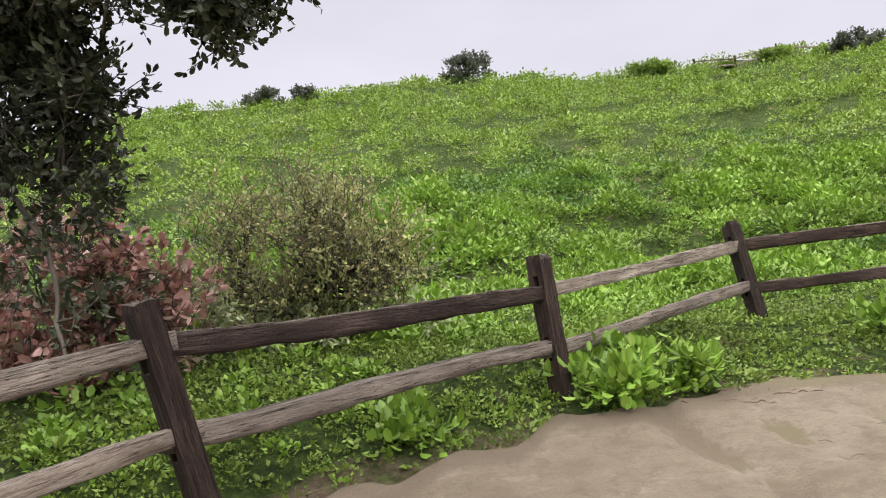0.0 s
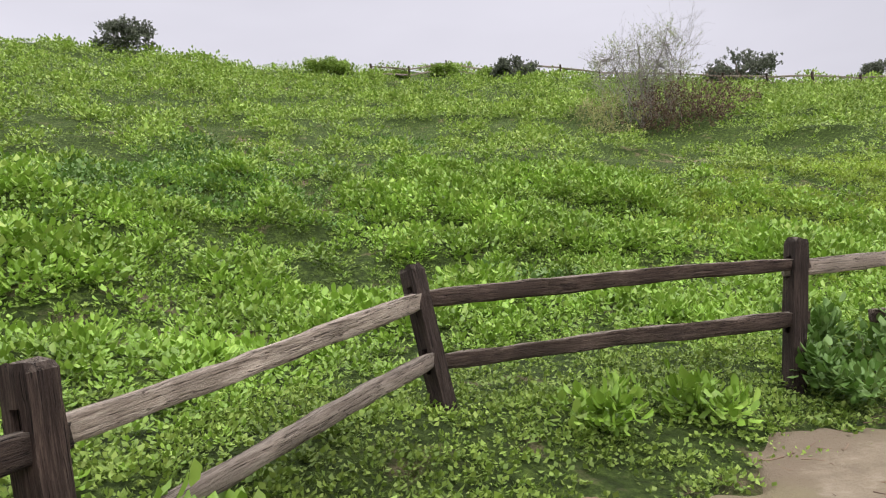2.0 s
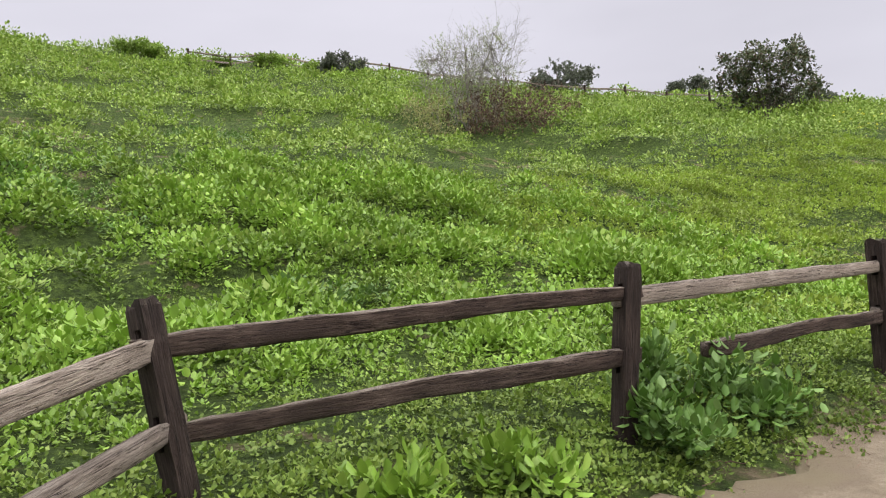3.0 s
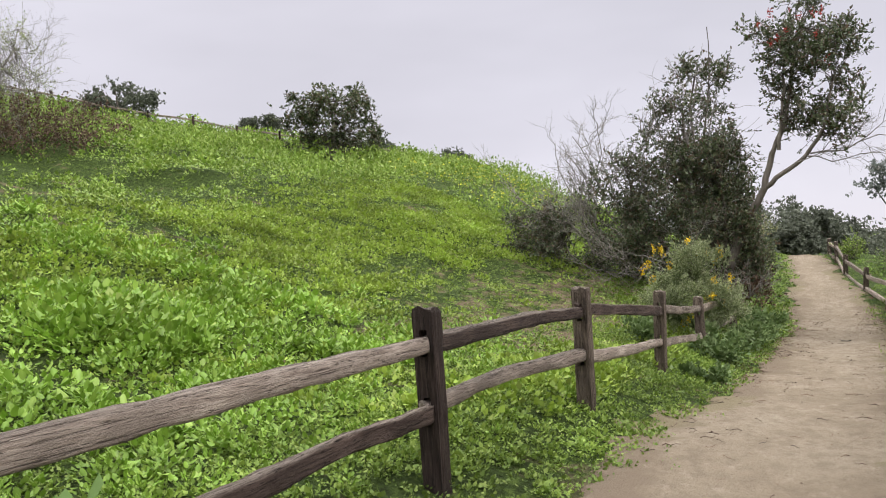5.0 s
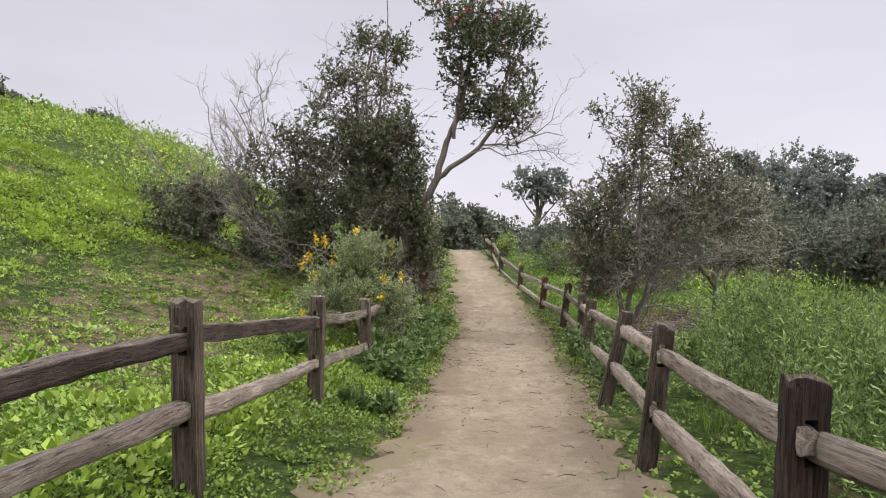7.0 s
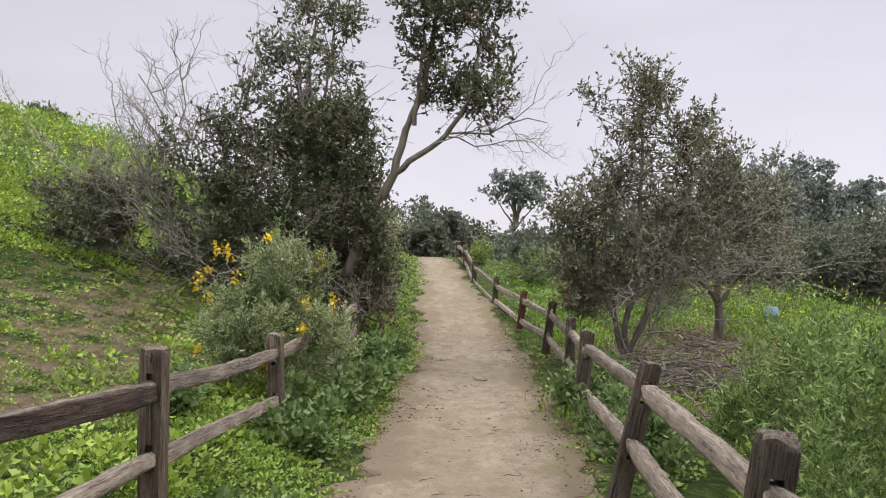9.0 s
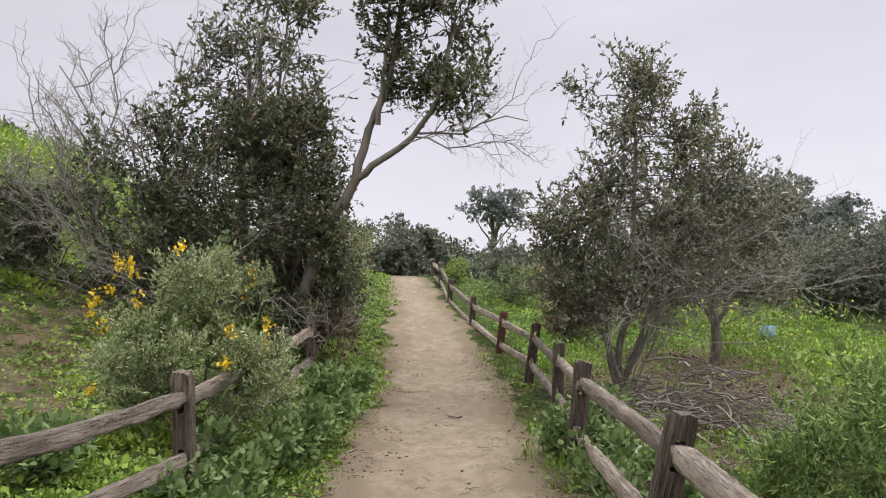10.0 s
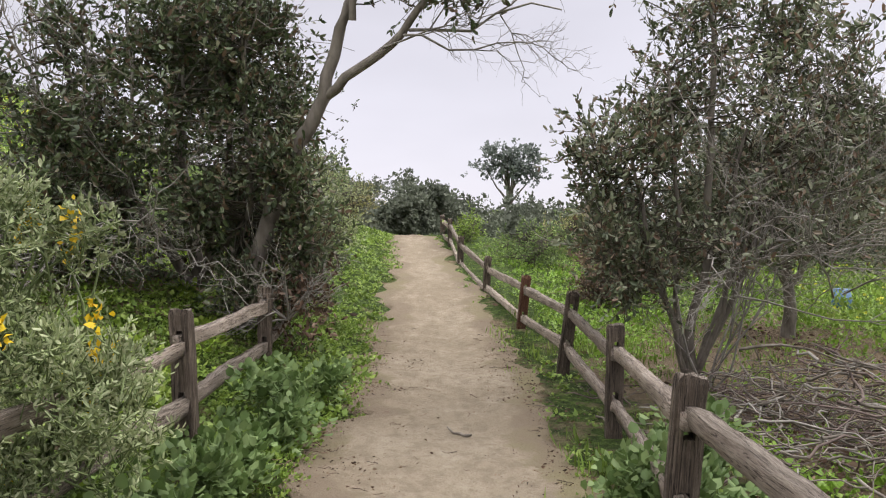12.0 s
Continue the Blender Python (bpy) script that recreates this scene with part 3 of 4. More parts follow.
def fence(name, posts, label, seed, short=(), red=(), drop=(0.2, 0.58), stained=(), grey=99):
    """Two-rail fence. posts: top x, y, z and foot x, y."""
    r = np.random.default_rng(seed)
    o = posts[0]
    T = thing(name, (o[3], o[4], float(terrain(o[3], o[4]))), label, "fence")
    inv = T.matrix_world.inverted()
    tops = []
    for n, (x, y, z, fx, fy) in enumerate(posts):
        fz = float(terrain(fx, fy))
        top, foot = Vector((x, y, z)), Vector((fx, fy, fz))
        h = (top - foot).length
        a, c = posts[max(n - 1, 0)], posts[min(n + 1, len(posts) - 1)]
        yaw = math.atan2(c[1] - a[1], c[0] - a[0]) + r.uniform(-0.06, 0.06)
        up = (top - foot).normalized()
        xa = Vector((math.cos(yaw), math.sin(yaw), 0))
        xa = (xa - up * xa.dot(up)).normalized()
        ya = up.cross(xa)
        m = Matrix((xa, ya, up)).transposed().to_4x4()
        m.translation = foot
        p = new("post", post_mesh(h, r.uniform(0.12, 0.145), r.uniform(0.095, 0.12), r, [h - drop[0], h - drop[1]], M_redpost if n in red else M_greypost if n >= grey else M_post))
        p.parent = T
        p.matrix_local = inv @ m
        if n in red:
            tagged(p, "newer reddish-brown post")
        tops.append((top, up, xa))
    for n in range(len(posts) - 1):
        (ta, ua, xa), (tb, ub, xb) = tops[n], tops[n + 1]
        for k, d in enumerate(drop):
            a = ta - ua * (d - r.uniform(-0.035, 0.03))
            c = tb - ub * (d + r.uniform(-0.03, 0.035))
            w = (c - a).normalized()
            a, c = a - w * 0.085, c + w * 0.085
            a = a + Vector((-w.y, w.x, 0)) * 0.012
            c = c - Vector((-w.y, w.x, 0)) * 0.012
            if (n, k) in short:
                a = a + (c - a) * 0.27 + Vector((0, 0, -0.03))
            m, L = rail_pose(a, c)
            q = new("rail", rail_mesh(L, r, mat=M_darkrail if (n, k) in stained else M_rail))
            q.parent = T
            q.matrix_local = inv @ m
    return T


LEFT = [(-2.75, 1.0, 1.30, -2.72, 1.05), (-1.19, 2.97, 1.55, -1.02, 3.22), (0.60, 4.71, 1.62, 0.66, 4.70), (2.52, 6.55, 1.77, 2.58, 6.32), (5.22, 6.07, 1.77, 5.0, 5.98),
        (7.78, 5.73, 1.81, 7.76, 5.70), (10.15, 5.33, 1.79, 10.25, 5.34), (12.85, 4.97, 1.60, 12.92, 5.0), (15.38, 4.70, 1.37, 15.40, 4.68),
        (17.87, 4.31, 1.44, 17.85, 4.28), (20.7, 4.2, 1.36, 20.62, 4.2), (23.3, 4.1, 1.55, 23.3, 4.1)]
RIGHT = [(6.1, 2.35, 1.62, 6.1, 2.4), (8.56, 2.94, 1.68, 8.58, 2.96), (11.13, 2.50, 1.55, 11.2, 2.6), (13.64, 2.01, 1.39, 13.68, 2.22), (16.22, 1.73, 1.29, 16.22, 1.80),
         (18.6, 1.30, 1.19, 18.6, 1.32), (20.85, 1.03, 1.23, 20.9, 1.14), (23.5, 1.0, 1.22, 23.5, 1.08), (26.6, 1.08, 1.36, 26.6, 1.12), (29.9, 1.2, 1.66, 29.9, 1.22),
         (32.6, 1.18, 2.08, 32.6, 1.18), (35.2, 1.15, 2.2, 35.2, 1.15)]
fence("split_rail_fence", LEFT, "weathered brown split-rail fence with two rails below the hillside", 11, short=((4, 1),), stained=((1, 0), (3, 0), (3, 1), (4, 1), (5, 0), (6, 0)), grey=6)
fence("split_rail_fence", RIGHT, "weathered split-rail fence with leaning posts along the trail", 12, red=(7,), grey=2)


# ---- trees and shrubs ----
def gz(x, y):
    return float(terrain(x, y))


def at_ground(x, y):
    return (x, y, gz(x, y) - 0.03)


OAK = [((-1.55, 3.6, 3.05), (0.5, 0.5, 0.26), 110), ((-0.95, 3.5, 3.0), (0.34, 0.4, 0.22), 70), ((-0.7, 3.6, 3.15), (0.3, 0.4, 0.2), 40), ((-2.2, 3.6, 3.05), (0.5, 0.5, 0.35), 110), ((-1.3, 3.6, 3.4), (0.9, 0.7, 0.25), 130),
       ((-1.72, 3.55, 2.62), (0.26, 0.3, 0.22), 44), ((-2.25, 3.6, 2.5), (0.25, 0.3, 0.2), 26), ((-1.75, 3.6, 2.2), (0.24, 0.25, 0.2), 16), ((-2.1, 3.7, 2.05), (0.3, 0.3, 0.25), 14), ((-1.85, 3.7, 1.75), (0.24, 0.25, 0.22), 8), ((-2.6, 3.9, 4.0), (1.3, 1.2, 0.6), 130)]
# oak beside the bend: low boughs hang over the fence
b = at_ground(-4.2, 4.6)
plant("oak_tree", b, [([b, (-4.0, 4.4, 2.4), (-3.2, 4.0, 3.6)], 0.17, 0.09), ([(-3.8, 4.3, 2.6), (-2.3, 3.7, 3.1), (-1.0, 3.4, 3.0)], 0.06, 0.015),
      ([(-3.3, 4.1, 3.4), (-2.0, 4.0, 3.5), (-0.8, 3.6, 3.25)], 0.05, 0.015), ([(-3.9, 4.3, 2.0), (-2.5, 3.9, 2.5), (-1.75, 3.6, 2.2)], 0.035, 0.01), ([(-2.3, 3.8, 2.5), (-1.9, 3.7, 1.9), (-1.85, 3.7, 1.3)], 0.02, 0.008)],
      OAK, M_oak, 0.045, "dark evergreen oak tree with low boughs over the fence", "tree", 21, per=60, reach=0.11, width=0.55, shell=0.2)
b = at_ground(-2.75, 5.25)
plant("red_leaf_shrub", b, [([b, (-2.7, 5.2, 1.6)], 0.02, 0.008), ([b, (-2.3, 5.1, 1.7)], 0.016, 0.006), ([b, (-3.1, 5.1, 1.6)], 0.016, 0.006)],
      [((-2.75, 5.1, 1.5), (0.9, 0.5, 0.62), 280), ((-2.2, 5.2, 1.6), (0.4, 0.35, 0.4), 70)], M_red, 0.075, "shrub with dusty red and green leaves behind the fence", "shrub", 22, per=16, reach=0.15,
      width=0.6, bare=(((-2.4, 5.0, 1.1), (0.6, 0.1, 0.4), 0.8, 3, 0.008), ((-2.9, 5.0, 1.1), (-0.3, -0.1, 0.7), 0.8, 3, 0.008)))
b = at_ground(-1.15, 6.25)
plant("olive_shrub", b, [([b, (-1.1, 6.2, 1.9)], 0.02, 0.006), ([b, (-0.7, 6.3, 1.9)], 0.015, 0.006), ([b, (-1.6, 6.2, 1.8)], 0.015, 0.006)],
      [((-1.15, 6.2, 1.7), (0.85, 0.5, 0.65), 420), ((-0.75, 6.3, 2.0), (0.5, 0.4, 0.4), 90), ((-1.7, 6.0, 1.5), (0.5, 0.4, 0.4), 60)], M_olive, 0.04, "sparse olive-brown shrub with thin stems behind the fence", "shrub", 23,
      per=30, reach=0.15, width=0.5, up=0.7, bare=(((-1.1, 6.2, 1.2), (0.8, 0, 0.5), 1.0, 3, 0.007), ((-1.2, 6.2, 1.2), (-0.4, -0.2, 0.7), 0.9, 3, 0.007), ((-1.0, 6.2, 1.2), (0.2, 0, 1), 1.0, 3, 0.007)))
for x, y, s in ((-0.9, 5.75, 0.4), (-1.6, 5.6, 0.35), (-0.3, 6.4, 0.35)):
    b = at_ground(x, y)
    plant("grey_herb", b, [], [((x, y, b[2] + 0.2), (s, s, 0.22), 60)], M_grey, 0.05, "low grey-green herb under the shrubs", "plant", int(x * 100) % 97, per=14, reach=0.09, width=0.6, stems=False, group="grey herbs")


# bushes on the skyline; their default leaf colour has haze painted in
def ridge_bush(x, y, w, h, seed, mat=None, label="dark rounded bush on the ridge", leaf=0.13, trunk=0.0, gaps=0.5):
    b = at_ground(x, y)
    z = b[2] + trunk
    r = np.random.default_rng(seed)
    blobs = [((x, y, z + h * 0.42), (w * 0.44, w * 0.44, h * 0.5), int(70 * w))]
    for k in range(7):
        a = r.uniform(0, 6.28)
        blobs.append(((x + math.cos(a) * w * 0.3, y + math.sin(a) * w * 0.3, z + h * r.uniform(0.15, 0.75)), (w * r.uniform(0.15, 0.26), w * r.uniform(0.13, 0.24), h * r.uniform(0.16, 0.28)), int(20 * w)))
    limbs = [([b, (x + r.uniform(-.2, .2), y, z + h * 0.5), (x + r.uniform(-.5, .5), y, z + h * 0.8)], 0.035 * h, 0.02)]
    limbs += [([b, (x + r.uniform(-.3, .3) * w, y + r.uniform(-.2, .2) * w, z + h * 0.7)], 0.022 * h, 0.012) for k in range(3)]
    return plant("tree" if trunk else "bush", b, limbs, blobs, mat or M_farhaze, leaf, label, "tree" if trunk else "bush", seed, per=18, reach=0.13, fold=False, stems=bool(trunk), group="" if trunk else "ridge bushes", width=0.6)


for x, y, w, h, s in ((3.3, 52.5, 3.3, 2.0, 234), (-7.8, 50, 1.9, 1.2, 32), (-10.4, 50, 3.2, 1.2, 33), (15.0, 51.0, 3.6, 0.55, 34), (16.4, 50.4, 1.2, 0.7, 35), (19.8, 48.6, 1.1, 0.6, 36),
                      (22.3, 47.0, 2.2, 0.6, 37), (25.6, 43.9, 3.0, 1.5, 38), (24.2, 45.0, 1.0, 0.5, 39), (37.2, 36.8, 4.4, 2.2, 40), (47, 34, 3.0, 1.6, 41), (44.5, 24.0, 2.0, 0.8, 43), (49, 20.8, 1.6, 0.9, 44)):
    if s in (34, 35, 36, 37, 39):
        ridge_bush(x, y, w, h, s, M_hill, "low green weedy clump on the ridge", 0.1)
    else:
        ridge_bush(x, y, w, h, s)
ridge_bush(32.9, 20.6, 4.5, 3.5, 45, M_toyon, "dark spreading oak tree on the ridge beside the fence", 0.12, 0.15)
# pale willow scrub on the slope
b = at_ground(18.9, 24.0)
r_ = np.random.default_rng(46)
plant("willow_scrub", b, [([b, (18.9, 24, 9.0)], 0.05, 0.012), ([b, (19.8, 23.4, 9.3)], 0.05, 0.012), ([b, (18.0, 24.5, 8.4)], 0.04, 0.012)],
      [((18.9, 24, 7.3), (1.9, 1.6, 0.9), 130), ((19.6, 23.7, 8.5), (1.3, 1.1, 0.7), 190), ((18.3, 24.3, 8.2), (1.1, 1.0, 0.6), 120)], M_grey, 0.06, "pale half-bare willow scrub with grey stems on the slope", "shrub", 46, per=14, reach=0.25, fold=False, bark_mat=M_twig,
      bare=[((18.9 + r_.uniform(-1.3, 1.3), 24 + r_.uniform(-1, 1), 6.0), (r_.uniform(-.5, .5), r_.uniform(-.4, .4), 1), r_.uniform(1.3, 2.4), 4, 0.016) for k in range(30)])
for x, y, w, h, s in ((17.0, 23.4, 1.8, 1.3, 47), (21.5, 23.0, 2.2, 1.2, 48), (20.0, 22.8, 2.0, 1.5, 49), (18.6, 23.0, 2.0, 1.6, 50)):
    b = at_ground(x, y)
    plant("bramble", b, [], [((x, y, b[2] + h * 0.45), (w * 0.6, w * 0.6, h * 0.6), int(150 * w))], M_olive if s == 47 else M_litter, 0.08, "low brown and green bramble under the willow scrub", "shrub", s, per=14, reach=0.2, fold=False, stems=False, group="brambles")

# ridge fence
pts = []
for bb in np.arange(19, 66, 2.9):
    rr = 48.5 - 6.0 * smooth(35, 66, bb)
    x, y = 2 + rr * math.sin(radians(bb)), 3 + rr * math.cos(radians(bb))
    pts.append((x, y, gz(x, y) + 0.9, x, y))
fence("ridge_fence", pts, "distant dark split-rail fence along the ridge", 13)
b = (22.1, 32.5, gz(22.1, 32.5))
T = thing("timber_pile", b, "old grey timbers lying on the slope", "timber")
for k in range(4):
    m_, L_ = rail_pose((-0.8 + 0.1 * k, -0.3 + 0.2 * k, 0.12 + 0.1 * (k % 2)), (0.9 + 0.1 * k, -0.2 + 0.2 * k, 0.12 + 0.1 * (k % 2)))
    q = part("timber", rail_mesh(L_, np.random.default_rng(60 + k), 0.18, 0.18, M_logs), T)
    q.matrix_local = m_

# toyon thicket beside the trail, with its leaning trunk
b = at_ground(22.2, 5.2)
r_ = np.random.default_rng(50)
plant("toyon_thicket", b, [([b, (22.0, 5.3, 3.0), (21.8, 5.2, 5.2)], 0.09, 0.03), ([b, (21.7, 4.7, 2.6), (21.6, 4.9, 5.9)], 0.06, 0.02), ([b, (22.0, 6.2, 2.8), (21.6, 6.6, 4.2)], 0.07, 0.02),
      ([b, (21.2, 4.4, 2.2), (21.2, 4.5, 4.6)], 0.05, 0.02), ([(21.9, 5.0, 3.5), (21.5, 4.7, 5.0), (21.4, 4.6, 6.9)], 0.03, 0.008), ([b, (22.0, 7.2, 2.2), (21.5, 8.4, 3.1)], 0.06, 0.02)],
      [((22.0, 5.4, 3.0), (1.6, 1.6, 1.6), 520), ((21.8, 5.15, 4.6), (1.1, 1.1, 1.15), 220), ((21.2, 4.35, 2.2), (0.8, 0.75, 1.1), 190), ((21.6, 6.7, 3.4), (1.2, 1.1, 1.2), 120),
       ((21.7, 7.7, 2.2), (1.4, 1.6, 0.9), 250), ((21.6, 8.8, 2.3), (0.9, 0.9, 0.6), 130), ((21.5, 4.6, 5.9), (0.45, 0.5, 0.45), 45), ((21.3, 4.2, 1.4), (0.7, 0.55, 0.6), 110), ((21.5, 4.4, 3.5), (0.7, 0.65, 0.9), 90), ((21.6, 5.6, 2.0), (1.2, 1.4, 0.9), 170)],
      M_toyon, 0.072, "dense dark toyon thicket with grey dead branches beside the trail", "shrub", 51, per=34, reach=0.17, width=0.48,
      bare=[((21.6 + r_.uniform(-.5, .5), 6.6 + r_.uniform(-.8, 1.6), r_.uniform(1.8, 3.6)), (-0.2, r_.uniform(-.1, 0.9), r_.uniform(0.3, 1.0)), r_.uniform(1.0, 2.0), 4, 0.02) for k in range(20)]
      + [((20.9 + r_.uniform(-.3, .3), 5.6 + r_.uniform(-.8, 2.4), r_.uniform(1.5, 2.4)), (-0.4, r_.uniform(-.4, 0.9), r_.uniform(-0.2, 0.5)), r_.uniform(0.8, 1.6), 4, 0.011) for k in range(15)]
      + [((21.2, 4.7 + 0.3 * k, 3.0), (-0.1, -0.1 + 0.06 * k, 1), 2.2, 3, 0.02) for k in range(4)])
b = at_ground(21.3, 4.55)
plant("toyon_tree", b, [([b, (21.1, 4.15, 2.4), (20.85, 3.6, 3.25), (20.75, 3.15, 4.6), (20.7, 2.8, 6.4)], 0.11, 0.03), ([(20.85, 3.6, 3.25), (20.6, 2.9, 3.75), (20.4, 2.5, 4.3), (20.4, 2.3, 5.2)], 0.055, 0.02),
      ([(20.75, 3.3, 4.0), (20.7, 3.2, 5.0), (20.6, 3.1, 6.4)], 0.04, 0.015)],
      [((20.6, 2.55, 5.1), (0.8, 0.85, 0.9), 150), ((20.6, 2.7, 6.4), (0.85, 0.95, 0.8), 170), ((20.6, 2.2, 4.35), (0.45, 0.42, 0.4), 50), ((20.7, 3.15, 5.7), (0.4, 0.45, 0.7), 60)],
      M_toyon, 0.072, "slender leaning toyon tree with red berries and a bare grey trunk", "tree", 52, per=30, reach=0.16, width=0.48,
      bare=[((20.5, 2.75, 3.85), (-0.1, -1, 0.12), 1.5, 4, 0.018), ((20.5, 2.8, 3.8), (0.1, -1, -0.02), 1.2, 4, 0.014), ((20.6, 3.0, 3.7), (-0.2, -0.9, 0.3), 1.1, 4, 0.012)],
      extra=[("berry_cluster", M_berry, (20.4, 2.85, 6.2), (0.7, 0.8, 0.6), 16, 0.045, 16, "cluster of red berries")])
b = at_ground(20.9, 4.0)
plant("dead_brush", b, [], [((20.9, 3.95, b[2] + 0.45), (0.6, 0.4, 0.45), 60)], M_litter, 0.07, "brown dead leaves and brush at the foot of the thicket", "shrub", 53, per=16, reach=0.18, stems=False,
      bare=[((20.8, 4.0, 1.0), (r_.uniform(-.6, .2), r_.uniform(-.8, .3), r_.uniform(0, .8)), 0.7, 3, 0.012) for k in range(8)])

# yellow-flowered shrub and mallows by the fence
b = at_ground(16.5, 4.75)
plant("yellow_flower_shrub", b, [([b, (16.5, 4.75, 1.6)], 0.02, 0.006), ([b, (16.3, 5.1, 1.5)], 0.02, 0.006), ([b, (16.6, 4.4, 1.4)], 0.02, 0.006)],
      [((16.45, 4.85, 1.2), (0.55, 0.62, 0.5), 300), ((16.4, 5.2, 1.2), (0.4, 0.4, 0.4), 100), ((16.45, 4.75, 1.78), (0.34, 0.4, 0.4), 120), ((16.4, 4.35, 1.05), (0.4, 0.35, 0.4), 100)],
      M_grey, 0.034, "grey-green bladderpod shrub with yellow flower spikes beside the fence", "shrub", 54, per=44, reach=0.08, width=0.35, up=0.7, bark_mat=M_stem,
      extra=[("flower_head", M_yellow, (16.3, 4.85, 1.55), (0.62, 0.74, 0.72), 34, 0.036, 22, "bright yellow flower cluster")])
for x, y, s, h in ((14.95, 4.5, 0.4, 0.3), (15.75, 4.45, 0.32, 0.3), (16.4, 4.2, 0.34, 0.36), (17.0, 4.1, 0.3, 0.3), (17.6, 4.1, 0.3, 0.3), (15.1, 5.5, 0.3, 0.3), (18.6, 3.95, 0.4, 0.45), (16.8, 1.5, 0.4, 0.4), (15.6, 1.55, 0.45, 0.38),
                   (14.7, 1.75, 0.4, 0.35), (17.4, 1.3, 0.4, 0.4), (19.5, 3.8, 0.4, 0.4), (13.2, 4.55, 0.25, 0.2)):
    b = at_ground(x, y)
    plant("mallow", b, [([b, (x + 0.02 * k, y + 0.03 * (k - 1), b[2] + h * 0.6)], 0.006, 0.003) for k in range(3)], [((x, y, b[2] + h * 0.55), (s, s, h * 0.6), int(220 * s))], M_mallow, 0.062, "low mallow plant with round blue-green leaves by the trail", "plant", int(x * 37 + y * 11), per=10, reach=0.09, width=0.85, stems=False, sprig=False, group="mallows", up=0.5, flat=0.75, bark_mat=M_stem)
for x, y, h, s in ((5.75, 6.05, 0.45, 61), (5.3, 5.75, 0.35, 62), (0.95, 4.6, 0.3, 63), (1.4, 4.75, 0.28, 64), (-0.25, 4.25, 0.2, 65), (4.1, 5.8, 0.24, 66), (6.1, 5.85, 0.35, 67), (1.0, 4.95, 0.3, 68), (3.3, 5.85, 0.22, 69)):
    b = at_ground(x, y)
    plant("wild_radish", b, [([b, (x + 0.02 * k, y + 0.03 * (k - 1), b[2] + h * 0.6)], 0.006, 0.003) for k in range(3)], [((x, y, b[2] + h * 0.5), (h * 0.85, h * 0.85, h * 0.45), int(110 * h / 0.4))], M_darkweed if h > 0.34 else M_lush, 0.08, "large-leaved wild radish plant at the foot of the fence", "plant", s, per=4, reach=0.09, width=0.6, stems=False, sprig=False, group="wild radishes", up=0.6, flat=0.8, bark_mat=M_stem)

# trees and shrubs below the trail
b = at_ground(20.15, 0.05)
r_ = np.random.default_rng(55)
plant("sumac_tree", b, [([b, (20.1, -0.1, 1.6), (20.2, -0.2, 3.6), (20.2, -0.15, 4.6)], 0.055, 0.015), ([b, (20.0, 0.5, 1.5), (20.0, 0.75, 2.8)], 0.04, 0.012), ([b, (20.4, -0.7, 1.7), (20.4, -1.4, 3.2)], 0.045, 0.012),
      ([b, (19.9, 0.3, 1.4), (20.1, 0.3, 3.4)], 0.035, 0.012), ([b, (20.3, -0.4, 1.4), (20.5, -0.9, 3.5)], 0.035, 0.012), ([b, (20.0, -0.35, 1.5), (20.1, -0.7, 2.6)], 0.03, 0.01), ([b, (20.4, 0.3, 1.6), (20.8, 0.2, 3.0)], 0.03, 0.01)],
      [((20.3, -0.45, 2.75), (1.45, 1.35, 1.05), 280), ((20.2, -0.05, 3.85), (0.65, 0.75, 0.85), 110), ((20.5, -1.35, 2.8), (0.85, 0.85, 0.85), 150), ((20.0, 0.75, 2.3), (0.6, 0.5, 0.8), 130), ((20.5, -2.1, 2.8), (0.7, 0.7, 0.75), 110),
       ((20.2, -0.75, 4.0), (0.4, 0.45, 0.5), 55), ((20.2, -0.15, 4.6), (0.3, 0.3, 0.4), 28), ((20.0, 0.8, 1.5), (0.5, 0.4, 0.5), 60), ((20.2, -0.6, 1.9), (1.2, 1.2, 0.5), 130)],
      M_sumac, 0.068, "dark grey-green laurel sumac with many thin stems behind the fence", "tree", 56, per=30, reach=0.17, width=0.42,
      bare=[((19.6 + r_.uniform(-.3, .3), -0.6 + r_.uniform(-.9, .9), r_.uniform(1.2, 2.2)), (-0.35, r_.uniform(-1, 0.4), r_.uniform(-.1, .7)), r_.uniform(0.8, 1.6), 4, 0.010) for k in range(20)]
      + [((19.9, 0.0, 0.3), (-0.1, r_.uniform(-.5, .5), 1), 1.6, 3, 0.014) for k in range(6)])
b = at_ground(24.5, -3.4)
plant("small_tree", b, [([b, (24.5, -3.4, 0.9), (24.4, -3.2, 2.4)], 0.12, 0.05), ([(24.5, -3.4, 0.9), (24.2, -2.3, 2.2)], 0.06, 0.02), ([(24.5, -3.4, 0.9), (24.6, -4.4, 2.1)], 0.06, 0.02)],
      [((24.4, -3.0, 2.3), (1.7, 1.8, 1.0), 420), ((24.4, -4.3, 2.0), (0.9, 0.9, 0.7), 130), ((24.3, -2.2, 1.6), (0.9, 0.9, 0.6), 120)], M_sumac, 0.09, "small dark round-crowned tree with a single short trunk", "tree", 57, per=20, reach=0.2)
